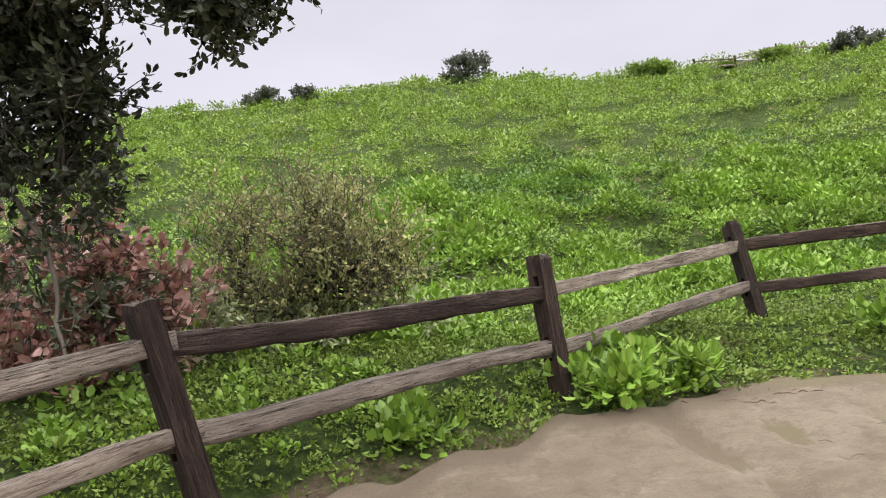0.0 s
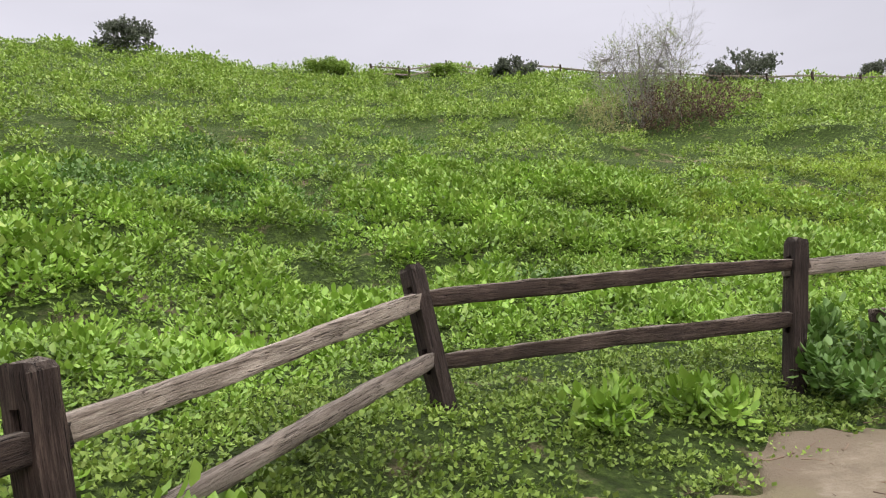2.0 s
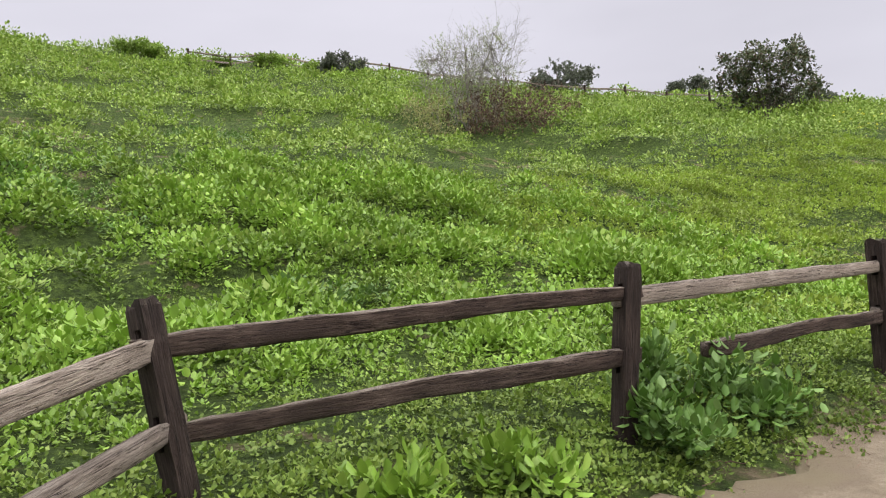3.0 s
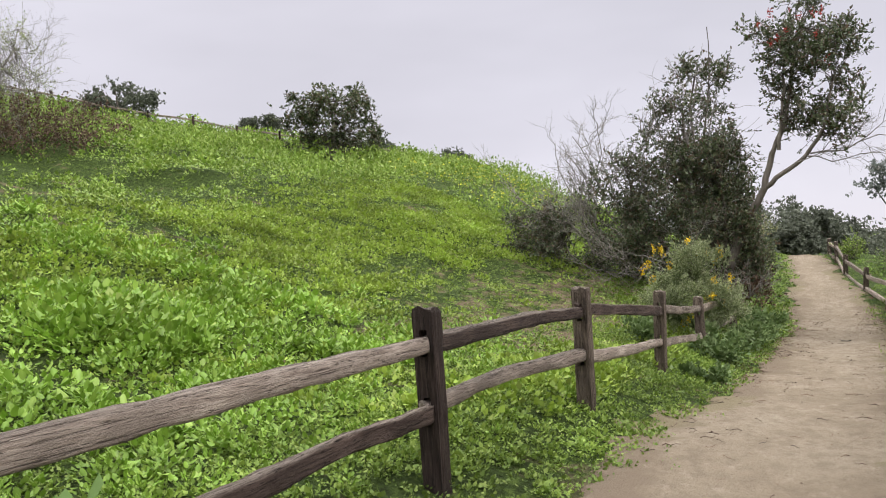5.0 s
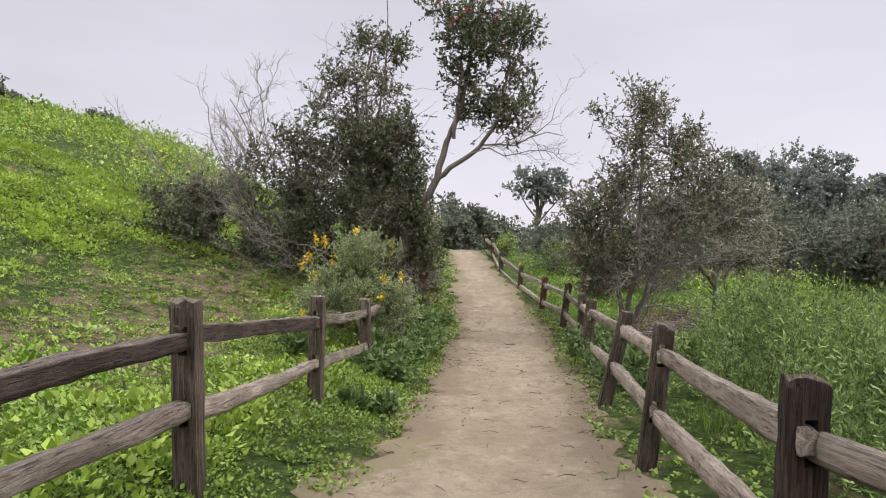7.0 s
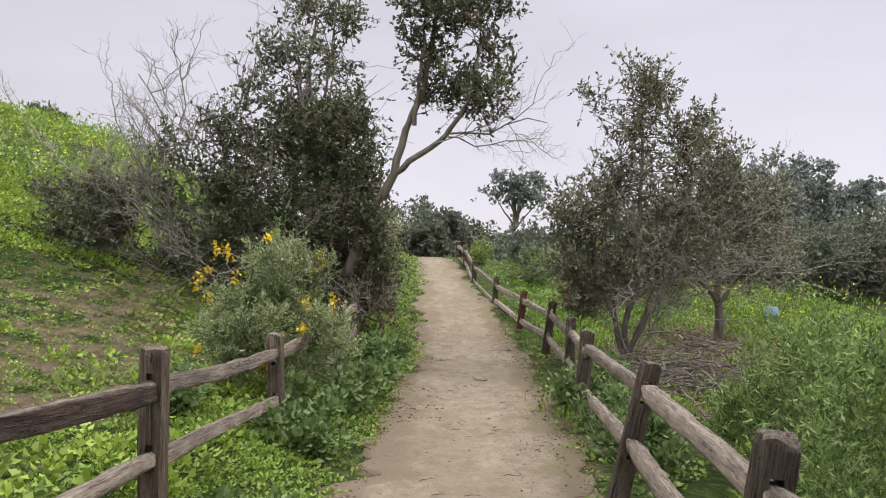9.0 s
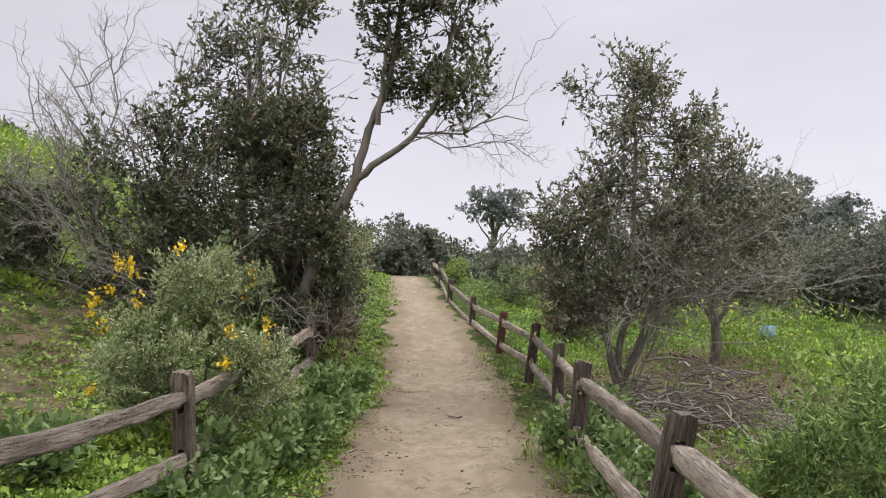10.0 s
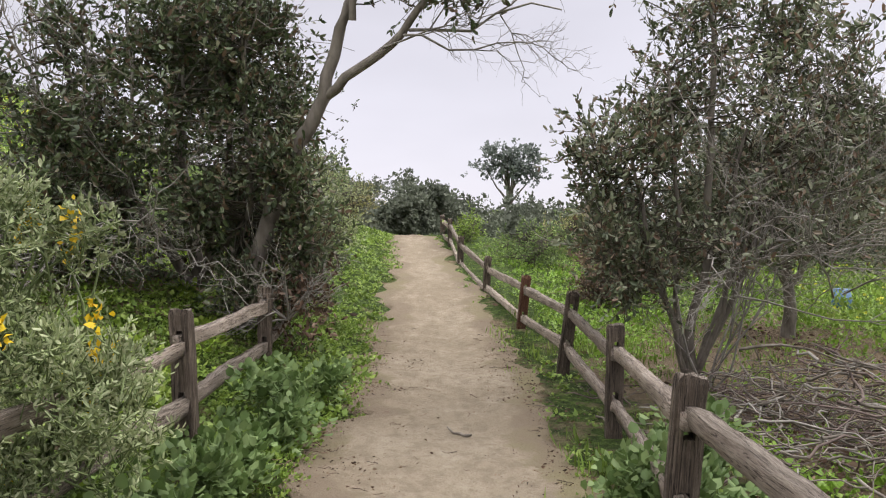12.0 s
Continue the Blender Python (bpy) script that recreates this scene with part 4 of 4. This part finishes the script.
for x, y, w, h, s in ((12.6, 0.95, 0.75, 1.15, 70), (11.5, 1.1, 0.7, 1.0, 71), (13.7, 0.6, 0.75, 1.1, 72), (10.4, 1.2, 0.65, 0.95, 73), (12.3, -0.4, 0.95, 1.3, 74), (9.6, 1.5, 0.5, 0.65, 75), (14.3, 0.9, 0.45, 0.55, 78)):
    b = at_ground(x, y)
    r_ = np.random.default_rng(s)
    plant("sagebrush", b, [([b, (x + r_.uniform(-.3, .3), y + r_.uniform(-.3, .3), b[2] + h * 0.8)], 0.012, 0.004) for k in range(6)], [((x, y, b[2] + h * 0.5), (w, w, h * 0.5), int(270 * w)), ((x + 0.2, y, b[2] + h * 0.8), (w * 0.5, w * 0.5, h * 0.3), int(90 * w))],
          M_sage, 0.055, "soft feathery green sagebrush behind the fence", "shrub", s, per=36, reach=0.11, width=0.24, up=1.3, group="sagebrush", bark_mat=M_stem, fold=False, shell=0.6, stems=False)

# heap of cut brush
b = at_ground(18.2, -0.3)
T = thing("brush_pile", b, "heap of dry cut brush and dead twigs behind the fence", "brush pile")
r_ = np.random.default_rng(80)


def pile_spot():
    x, y = r_.normal() * 0.95, r_.normal() * 0.6
    return np.array([x, y, r_.uniform(0.02, 0.08 + 0.7 * math.exp(-(x * x + y * y) / 1.3)) + gz(18.2 + x, -0.3 + y) - b[2]])


for k in range(280):
    s = Soup()
    p0, w, L_ = pile_spot(), unit(np.array([r_.normal(), r_.normal(), r_.uniform(-0.2, 0.35)])), r_.uniform(0.35, 1.0)
    rad = r_.uniform(0.005, 0.014)
    tube(s, wander(p0 - w * L_ / 2, p0 + w * L_ / 2, 7, 0.3, r_), np.linspace(rad, rad * 0.4, 7), 5)
    part("branch", s.mesh("branch", (M_bark, M_bark, M_twig, M_brush)[k % 4]), T)
s = Soup()
for k in range(150):
    twigs(s, pile_spot(), (r_.normal(), r_.normal(), r_.uniform(-0.15, 0.25)), r_.uniform(0.3, 0.6), r_, 3, r_.uniform(0.003, 0.006), 3)
tagged(part("twig_tangle", s.mesh("twig_tangle", M_brush), T, "fine brown tangled twigs"), kind="stuff")

BX, BY = 27.0, -5.9
# a blue barrel in the lower meadow
bz = gz(BX, BY) - 0.12
T = thing("barrel", (BX, BY, bz), "blue plastic barrel standing in the lower meadow", "barrel")
m_, t_, b_ = material("blue_plastic")
b_.inputs["Base Color"].default_value, b_.inputs["Roughness"].default_value = (0.06, 0.13, 0.24, 1), 0.5
s = Soup()
tube(s, [(0, 0, z) for z in (0, 0.02, 0.16, 0.17, 0.33, 0.34, 0.5, 0.51)], [0.15, 0.17, 0.17, 0.185, 0.185, 0.17, 0.17, 0.02], 20)
part("drum", s.mesh("drum", m_), T)


# far trees, their leaf colours greyed and paled to stand in for haze
def far_tree(name, x, y, z, w, h, seed, mat, label, clear=0.3, leaf=0.35, n=1.0, group="distant trees"):
    r = np.random.default_rng(seed)
    top = z + h
    limbs = [([(x, y, z), (x + r.uniform(-.4, .4), y + r.uniform(-.4, .4), z + h * 0.55), (x + r.uniform(-.5, .5), y, top - h * 0.1)], 0.025 * h + 0.03, 0.03)]
    blobs = []
    for k in range(11):
        zz = z + h * r.uniform(clear + 0.12, 0.88)
        a, q = r.uniform(0, 6.28), w * 0.32 * r.uniform(0.2, 1)
        c = (x + math.cos(a) * q, y + math.sin(a) * q, zz)
        blobs.append((c, (w * r.uniform(.12, .26), w * r.uniform(.12, .26), h * (1 - clear) * r.uniform(0.09, 0.18)), int(34 * n)))
        limbs.append(([(x, y, z + (zz - z) * 0.6), c], 0.012 * h, 0.02))
    return plant(name, (x, y, z), limbs, blobs, mat, leaf, label, "tree", seed, per=10, reach=0.035 * w + 0.12, fold=False, group=group, width=0.7, stems=False)


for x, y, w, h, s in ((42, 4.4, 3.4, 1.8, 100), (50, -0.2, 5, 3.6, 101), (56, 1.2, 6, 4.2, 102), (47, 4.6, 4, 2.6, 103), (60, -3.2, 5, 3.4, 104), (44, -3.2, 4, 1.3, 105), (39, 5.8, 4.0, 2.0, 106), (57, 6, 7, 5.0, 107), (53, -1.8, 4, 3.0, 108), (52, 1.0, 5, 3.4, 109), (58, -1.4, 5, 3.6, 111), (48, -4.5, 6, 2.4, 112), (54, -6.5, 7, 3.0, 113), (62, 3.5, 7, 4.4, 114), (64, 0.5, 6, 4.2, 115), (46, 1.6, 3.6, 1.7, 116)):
    far_tree("oak", x, y, gz(x, y) - 0.1, w, h, s, M_farhaze, "grey-green oak beyond the crest of the trail, dulled by painted haze", 0.05, 0.19, 1.5, "oaks beyond the crest")
far_tree("pine_tree", 77, -8.2, gz(77, -8.2), 6.6, 9.6, 110, M_pinehaze, "tall pine with an open crown beyond the crest, paled by painted haze", 0.45, 0.26, 1.2)
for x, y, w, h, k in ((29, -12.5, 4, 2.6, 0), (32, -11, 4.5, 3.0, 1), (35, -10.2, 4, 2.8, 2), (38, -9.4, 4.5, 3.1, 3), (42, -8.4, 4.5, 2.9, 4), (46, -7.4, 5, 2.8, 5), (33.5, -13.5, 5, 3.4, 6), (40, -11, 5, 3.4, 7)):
    far_tree("scrub_oak", x, y, gz(x, y) - 0.15, w, h, 220 + k, M_farhaze, "dense dull green scrub oak at the edge of the lower meadow", 0.0, 0.13, 1.3, "meadow edge oaks")
r_ = np.random.default_rng(120)
for k in range(20):
    x = 30 + r_.uniform(0, 34)
    y = -9 - (x - 30) * 0.36 - r_.uniform(0, 13)
    far_tree("scrub_oak", x, y, gz(x, y) - 0.15, r_.uniform(4, 7.5), r_.uniform(1.9, 3.8), 121 + k, M_scrubhaze, "rounded dull green scrub oak in the lower valley", 0.0, 0.17, 0.9, "valley scrub oaks")
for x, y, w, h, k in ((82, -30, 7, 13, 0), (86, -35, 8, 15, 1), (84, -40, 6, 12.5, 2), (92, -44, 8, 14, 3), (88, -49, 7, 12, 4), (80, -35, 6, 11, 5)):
    far_tree("pine_tree", x, y, gz(x, y) - 0.2, w, h, 210 + k, M_pinehaze, "tall hazy grey-green pine beyond the valley", 0.3, 0.34, 1.3, "hazy pines")
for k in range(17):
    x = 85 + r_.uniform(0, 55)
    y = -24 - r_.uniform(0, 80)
    far_tree("eucalyptus", x, y, gz(x, y) - 0.2, r_.uniform(5, 9), r_.uniform(7, 14.5), 160 + k, M_pinehaze, "tall tree on the misty horizon, paled by painted haze", 0.25, 0.36, 0.8)
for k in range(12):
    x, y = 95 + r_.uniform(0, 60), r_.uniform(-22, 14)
    far_tree("distant_tree", x, y, gz(x, y) - 0.2, r_.uniform(5, 9), r_.uniform(2.5, 5), 190 + k, M_pinehaze, "low tree on the misty horizon, paled by painted haze", 0.1, 0.34, 0.5)
# shrubs at the crest and on the bank
for x, y, w, h, s, mt, lab in ((27.6, 4.15, 1.6, 1.6, 130, M_grey, "silvery grey-green shrub on the bank above the trail"), (32.5, 4.9, 1.8, 1.9, 131, M_grey, "silvery grey-green shrub on the bank above the trail"),
                               (26.6, 5.4, 3.0, 3.9, 132, M_toyon, "dark leafy shrub on the bank above the trail"), (36, 5.0, 2.2, 1.8, 133, M_sage, "green shrub at the crest of the trail"), (38.5, 4.2, 2.2, 1.7, 134, M_olive, "olive shrub at the crest of the trail"),
                               (33.5, 0.6, 1.0, 0.8, 135, M_hill, "yellow-green herb clump by the fence at the crest"), (30, -0.4, 2.0, 0.9, 136, M_sage, "green shrub below the trail"), (28, -2.0, 2.4, 0.9, 137, M_litter, "brown leafless scrub below the trail"),
                               (33, -2.5, 2.6, 1.2, 138, M_olive, "olive scrub below the trail"), (37, -4, 3, 1.3, 139, M_sage, "green scrub below the trail"), (25.5, -0.6, 1.2, 0.6, 140, M_litter, "brown leafless scrub below the trail"), (31, -5.5, 2.6, 1.2, 141, M_olive, "olive scrub below the trail"), (24.3, 5.0, 1.6, 1.3, 142, M_olive, "olive shrub on the bank beside the thicket")):
    b = at_ground(x, y)
    r_ = np.random.default_rng(s)
    plant("shrub", b, [([b, (x + r_.uniform(-.3, .3) * w, y + r_.uniform(-.3, .3) * w, b[2] + h * 0.8)], 0.02, 0.006) for k in range(3)], [((x, y, b[2] + h * 0.5), (w * 0.5, w * 0.5, h * 0.5), int(150 * w)), ((x + w * 0.2, y - w * 0.15, b[2] + h * 0.4), (w * 0.35, w * 0.35, h * 0.4), int(60 * w))],
          mt, 0.065, lab, "shrub", s, per=11, reach=0.15, fold=False, group="bank shrubs")


# ---- meadow herbs ----
def rosette(n, L, rise, r, width=0.45, fold=False, flat=0.75, tall=0.5):
    a = r.uniform(0, 6.28, n)
    up = r.uniform(rise[0], rise[1], n)
    D = np.stack([np.cos(a) * np.cos(up), np.sin(a) * np.cos(up), np.sin(up)], -1)
    P = D * 0.12 * L + np.stack([r.normal(size=n) * L * (0.3 + 0.28 * tall), r.normal(size=n) * L * (0.3 + 0.28 * tall), r.uniform(0, tall, n) * L], -1)
    return leaves(P, D, L, r, width, fold, flat)


def mound(n, R, H, L, r, width=0.6, fold=True, flat=0.7):
    """Domed herb: leaves round a low hemisphere, the outer ones leaning out."""
    a, e = r.uniform(0, 6.28, n), np.arcsin(r.uniform(0.05, 1, n))
    d = np.stack([np.cos(a) * np.cos(e), np.sin(a) * np.cos(e), np.sin(e)], -1)
    P = d * r.uniform(0.55, 1.05, n)[:, None] * np.array([R, R, H])
    D = d * np.array([1, 1, 0.25]) + np.array([0, 0, 0.28]) + r.normal(size=(n, 3)) * 0.3
    return leaves(P, D, L, r, width, fold, flat)


def scatter(name, X, Y, size, templates, mat, label, category, r, sink=0.01):
    """Sets the clumps of templates on the ground at X, Y: one mesh."""
    Z = terrain(X, Y) - sink
    which = r.integers(0, len(templates), len(X))
    s = Soup()
    for k, (V, F) in enumerate(templates):
        i = np.where(which == k)[0]
        if not len(i):
            continue
        a = r.uniform(0, 6.28, len(i))
        c, d = np.cos(a)[:, None], np.sin(a)[:, None]
        sc = size[i][:, None]
        W = np.stack([(V[None, :, 0] * c - V[None, :, 1] * d) * sc + X[i][:, None], (V[None, :, 0] * d + V[None, :, 1] * c) * sc + Y[i][:, None], V[None, :, 2] * sc + Z[i][:, None]], -1)
        FF = (F[None] + (np.arange(len(i)) * len(V))[:, None, None]).reshape(-1, 4)
        s.add(W.reshape(-1, 3), FF)
    return tagged(new(name, s.mesh(name, mat)), label, category, kind="stuff")


def spots(n, x0, x1, y0, y1, r, keep):
    X, Y = r.uniform(x0, x1, n), r.uniform(y0, y1, n)
    k = r.random(n) < keep(X, Y)
    return X[k], Y[k]


def fd(X, Y):
    return Y - np.interp(X, FX, FY)


def off_trail(X, Y, m=0.0):
    """Positive off the trail, towards either side."""
    jig = (vnoise(X, Y, 0.5, 77) - 0.5) * 0.5
    return np.maximum(Y - np.interp(X, LX, LY), np.interp(X, RX, RY) - Y) + jig > m


rv = np.random.default_rng(5)
T_lush = [mound(28, 0.15, 0.2, 0.066, rv, 0.66) for k in range(11)]
T_small = [rosette(8, 0.042, (-0.2, 0.9), rv, 0.7, False, 0.6, 1.2) for k in range(9)]
T_hill = [mound(28, 0.24, 0.24, 0.07, rv, 0.75, False) for k in range(11)]
T_tiny = [mound(14, 0.07, 0.05, 0.026, rv, 0.75, False, 0.6) for k in range(9)]
T_blade = [rosette(9, 0.13, (0.8, 1.5), rv, 0.09) for k in range(6)]

# lush broad-leaved herbs behind the fence
lush = lambda X, Y: (fd(X, Y) > 0.1) * smooth(14.5, 8.5, fd(X, Y) + 0.5 * np.maximum(X - 8, 0)) * smooth(14.5, 10.5, X) * (0.4 + 0.6 * smooth(0.38, 0.56, hummock(X, Y))) * smooth(-0.2, 1.6, fd(X, Y)) * (1 - smooth(0.45, 0.9, bareness(X, Y))) * smooth(-3.5, -0.5, X) * (1 - np.exp(-((X + 1.6) ** 2 / 1.6 + (Y - 5.4) ** 2 / 1.2)))
X, Y = spots(15000, -4, 17, 3, 21, rv, lush)
scatter("broadleaf_weeds", X, Y, rv.uniform(0.6, 1.25, len(X)) * (0.35 + 1.15 * hummock(X, Y)) * (0.5 + 0.5 * smooth(0.4, 3.5, fd(X, Y))), T_lush, M_lush, "lush bright green broad-leaved weeds covering the slope", "weeds", rv)
# dark nettle patches
X, Y = spots(5000, -6, 12, 8, 24, rv, lambda X, Y: 0.6 * smooth(0.74, 0.86, vnoise(X, Y, 2.9, 63)) * (fd(X, Y) > 4) + np.exp(-((X - 1.5) ** 2 / 6 + (Y - 15.5) ** 2 / 3)))
scatter("nettles", X, Y, rv.uniform(0.7, 1.3, len(X)), T_hill, M_darkweed, "patches of darker green nettles on the slope", "weeds", rv)
# fine ground cover near the trail
near = lambda X, Y: off_trail(X, Y, -0.05) * (1 - 0.8 * smooth(0.3, 0.6, bareness(X, Y) + 0.25 * (vnoise(X, Y, 0.6, 65) - 0.5)))
X, Y = spots(32000, -5, 24, -1, 15, rv, lambda X, Y: near(X, Y) * smooth(15, 4, fd(X, Y)) * (Y > np.interp(X, LX, LY) - 0.4))
scatter("ground_cover", X, Y, rv.uniform(0.45, 1.05, len(X)), T_small, M_short, "short bright green ground cover beside the trail", "ground cover", rv)
X, Y = spots(15000, 5, 42, -9, 4, rv, lambda X, Y: near(X, Y) * (Y < np.interp(X, RX, RY) + 0.3) * smooth(40, 18, X))
scatter("ground_cover", X, Y, rv.uniform(0.5, 1.3, len(X)), T_small, M_short, "short bright green ground cover below the trail", "ground cover", rv)
X, Y = spots(8000, 18, 42, 2, 7, rv, lambda X, Y: near(X, Y) * (Y > np.interp(X, LX, LY) - 0.2))
scatter("ground_cover", X, Y, rv.uniform(0.6, 1.7, len(X)), T_small, M_short, "green herbs on the bank above the trail", "ground cover", rv)
# low clover-like mat that frays out over the trail's edge
X, Y = spots(50000, -4, 24, 1, 9, rv, lambda X, Y: off_trail(X, Y, -0.2) * smooth(3.2, 0.8, Y - np.interp(X, LX, LY)) * (Y > np.interp(X, LX, LY) - 0.5) * (0.35 + 0.65 * smooth(0.3, 0.5, vnoise(X, Y, 0.45, 95))) * (0.45 + 0.55 * smooth(0.0, 0.5, Y - np.interp(X, LX, LY))))
scatter("clover", X, Y, rv.uniform(0.75, 1.45, len(X)), T_tiny, M_short, "fine low green clover fraying over the trail edge", "ground cover", rv)
X, Y = spots(7500, 17, 36, -10, 0.6, rv, lambda X, Y: near(X, Y) * smooth(36, 22, X))
scatter("turf", X, Y, rv.uniform(1.2, 2.6, len(X)), T_tiny, M_lush, "bright fresh green turf in the lower meadow", "grass", rv)
X, Y = spots(21000, 8, 26, 4.6, 17, rv, lambda X, Y: smooth(8, 11, X) * (fd(X, Y) > 0.1) * smooth(12, 7, fd(X, Y)) * (1 - 0.95 * smooth(0.12, 0.26, bareness(X, Y) * (0.5 + vnoise(X, Y, 0.9, 96)))))
scatter("turf", X, Y, rv.uniform(1.3, 2.8, len(X)), T_tiny, M_turf, "short yellow-green turf with worn patches on the slope", "grass", rv)
# grass blades
X, Y = spots(16000, -4, 24, -6, 12, rv, lambda X, Y: near(X, Y) * smooth(0.4, 0.65, vnoise(X, Y, 1.1, 66)) * smooth(9, 3, fd(X, Y)) * (Y < 3.4) * (X > 6))
scatter("grass", X, Y, rv.uniform(0.5, 1.3, len(X)), T_blade, M_short, "tufts of fresh green grass", "grass", rv)
# herbs up the hill, in clumps that thin out
hillk = lambda X, Y: (fd(X, Y) > 3.5) * (0.12 + 0.88 * smooth(0.4, 0.58, hummock(X, Y))) * (1 - 0.9 * smooth(0.3, 0.6, bareness(X, Y))) * smooth(53, 50, np.hypot(X - 2, Y - 3))
X, Y = spots(24000, -20, 46, 8, 54, rv, lambda X, Y: hillk(X, Y) * (1 - 0.6 * smooth(9, 12, X) * smooth(13, 7, fd(X, Y))) * smooth(110, 15, np.hypot(X - 3, Y - 3)))
scatter("hill_herbs", X, Y, rv.uniform(0.5, 1.3, len(X)) * (0.3 + 1.1 * hummock(X, Y)) * (0.62 + 0.028 * np.hypot(X, Y)) * (1 - 0.5 * smooth(8, 13, X) * smooth(15, 6, fd(X, Y))), T_hill, M_hill, "clumps of green herbs over the hillside", "herbs", rv)
# tall yellow-green mustard near the ridge and in the lower meadow
T_must = [rosette(22, 0.04, (0.2, 1.4), rv, 0.45, False, 0.4, 6.0) for k in range(5)]
X, Y = spots(3200, 20, 44, 8, 26, rv, lambda X, Y: smooth(0.45, 0.7, vnoise(X, Y, 2.5, 69)) * (fd(X, Y) > 4))
scatter("mustard", X, Y, rv.uniform(2.0, 4.0, len(X)), T_must, M_hill, "tall yellow-green mustard stands on the slope", "mustard", rv)
X, Y = spots(420, 19, 30, -9, -3.4, rv, lambda X, Y: smooth(0.35, 0.6, vnoise(X, Y, 1.6, 70)))
scatter("mustard", X, Y, rv.uniform(1.6, 3.4, len(X)), T_must, M_hill, "tall mustard stalks in the lower meadow", "mustard", rv)
T_fl = [tuple((V + np.array([0, 0, z]), F)) for z in (0.55, 0.65, 0.75, 0.45) for V, F in [rosette(7, 0.03, (0, 1.4), rv, 0.8)]]
k_ = rv.random(len(X)) < 0.35
scatter("mustard_flowers", np.repeat(X[k_], 2) + rv.normal(size=2 * k_.sum()) * 0.12, np.repeat(Y[k_], 2) + rv.normal(size=2 * k_.sum()) * 0.12, rv.uniform(0.7, 1.4, 2 * k_.sum()), T_fl, M_lemon, "yellow mustard flowers in the lower meadow", "flowers", rv)
X, Y = spots(300, 24, 34, 8.5, 14, rv, lambda X, Y: 1.0 + 0 * X)
scatter("mustard_flowers", X, Y, rv.uniform(0.8, 1.4, len(X)), T_fl, M_lemon, "scattered yellow mustard flowers on the slope", "flowers", rv)

# leaf litter and twigs on the trail edges
flat = [leaves(np.zeros((1, 3)) + np.array([0, 0, 0.012]), np.array([[1.0, 0.1, 0.15]]), 0.05, np.random.default_rng(k), 0.5, False) for k in range(6)]
X, Y = spots(52000, 6, 23, 0.5, 6, rv, lambda X, Y: 0.9 * np.exp(-(np.minimum(np.abs(Y - np.interp(X, LX, LY) + 0.25), np.abs(Y - np.interp(X, RX, RY) - 0.1)) / 0.3) ** 2) * smooth(10, 16, X) + 0.002)
scatter("leaf_litter", X, Y, rv.uniform(0.2, 0.6, len(X)), flat, M_litter, "dry brown leaf litter along the trail edges", "leaf litter", rv, sink=-0.055)
stick = []
for k in range(6):
    s = Soup()
    tube(s, wander((0, 0, 0.01), (0.13, 0.02, 0.012), 5, 0.3, rv), np.linspace(0.004, 0.002, 5), 4)
    stick.append((s.V[0], s.F[0]))
X, Y = spots(9000, -2, 24, -1, 6, rv, lambda X, Y: ~off_trail(X, Y, -0.02) * (0.08 + 0.5 * np.exp(-(np.minimum(np.abs(Y - np.interp(X, LX, LY)), np.abs(Y - np.interp(X, RX, RY))) / 0.4) ** 2)))
scatter("small_twigs", X, Y, rv.uniform(0.3, 1.1, len(X)), stick, M_litter, "small twigs scattered on the trail", "twigs", rv, sink=-0.06)
s = Soup()
tube(s, wander((-0.14, -0.06, 0), (0.12, 0.1, 0), 6, 0.3, rv), [0.008, 0.012, 0.012, 0.01, 0.009, 0.005], 6)
T = tagged(new("fallen_stick", s.mesh("fallen_stick", M_bark)), "short dark stick lying on the trail", "stick")
T.matrix_world = pose(18.85, 2.45, float(terrain(18.85, 2.45, True)) + 0.02)
# old cut weed stalks in the lower area
X, Y = spots(7000, 16, 25, -4.5, 1.2, rv, lambda X, Y: 0.95 * np.exp(-((X - 18.1) ** 2 / 2.2 + (Y + 0.1) ** 2 / 0.7)) + 0.5 * np.exp(-((X - 23) ** 2 / 6 + (Y + 3) ** 2 / 2)) + 0.03)
scatter("dry_leaves", X, Y, rv.uniform(1.0, 2.0, len(X)), flat, M_litter, "dry brown leaves round the brush heap", "leaf litter", rv, sink=-0.02)
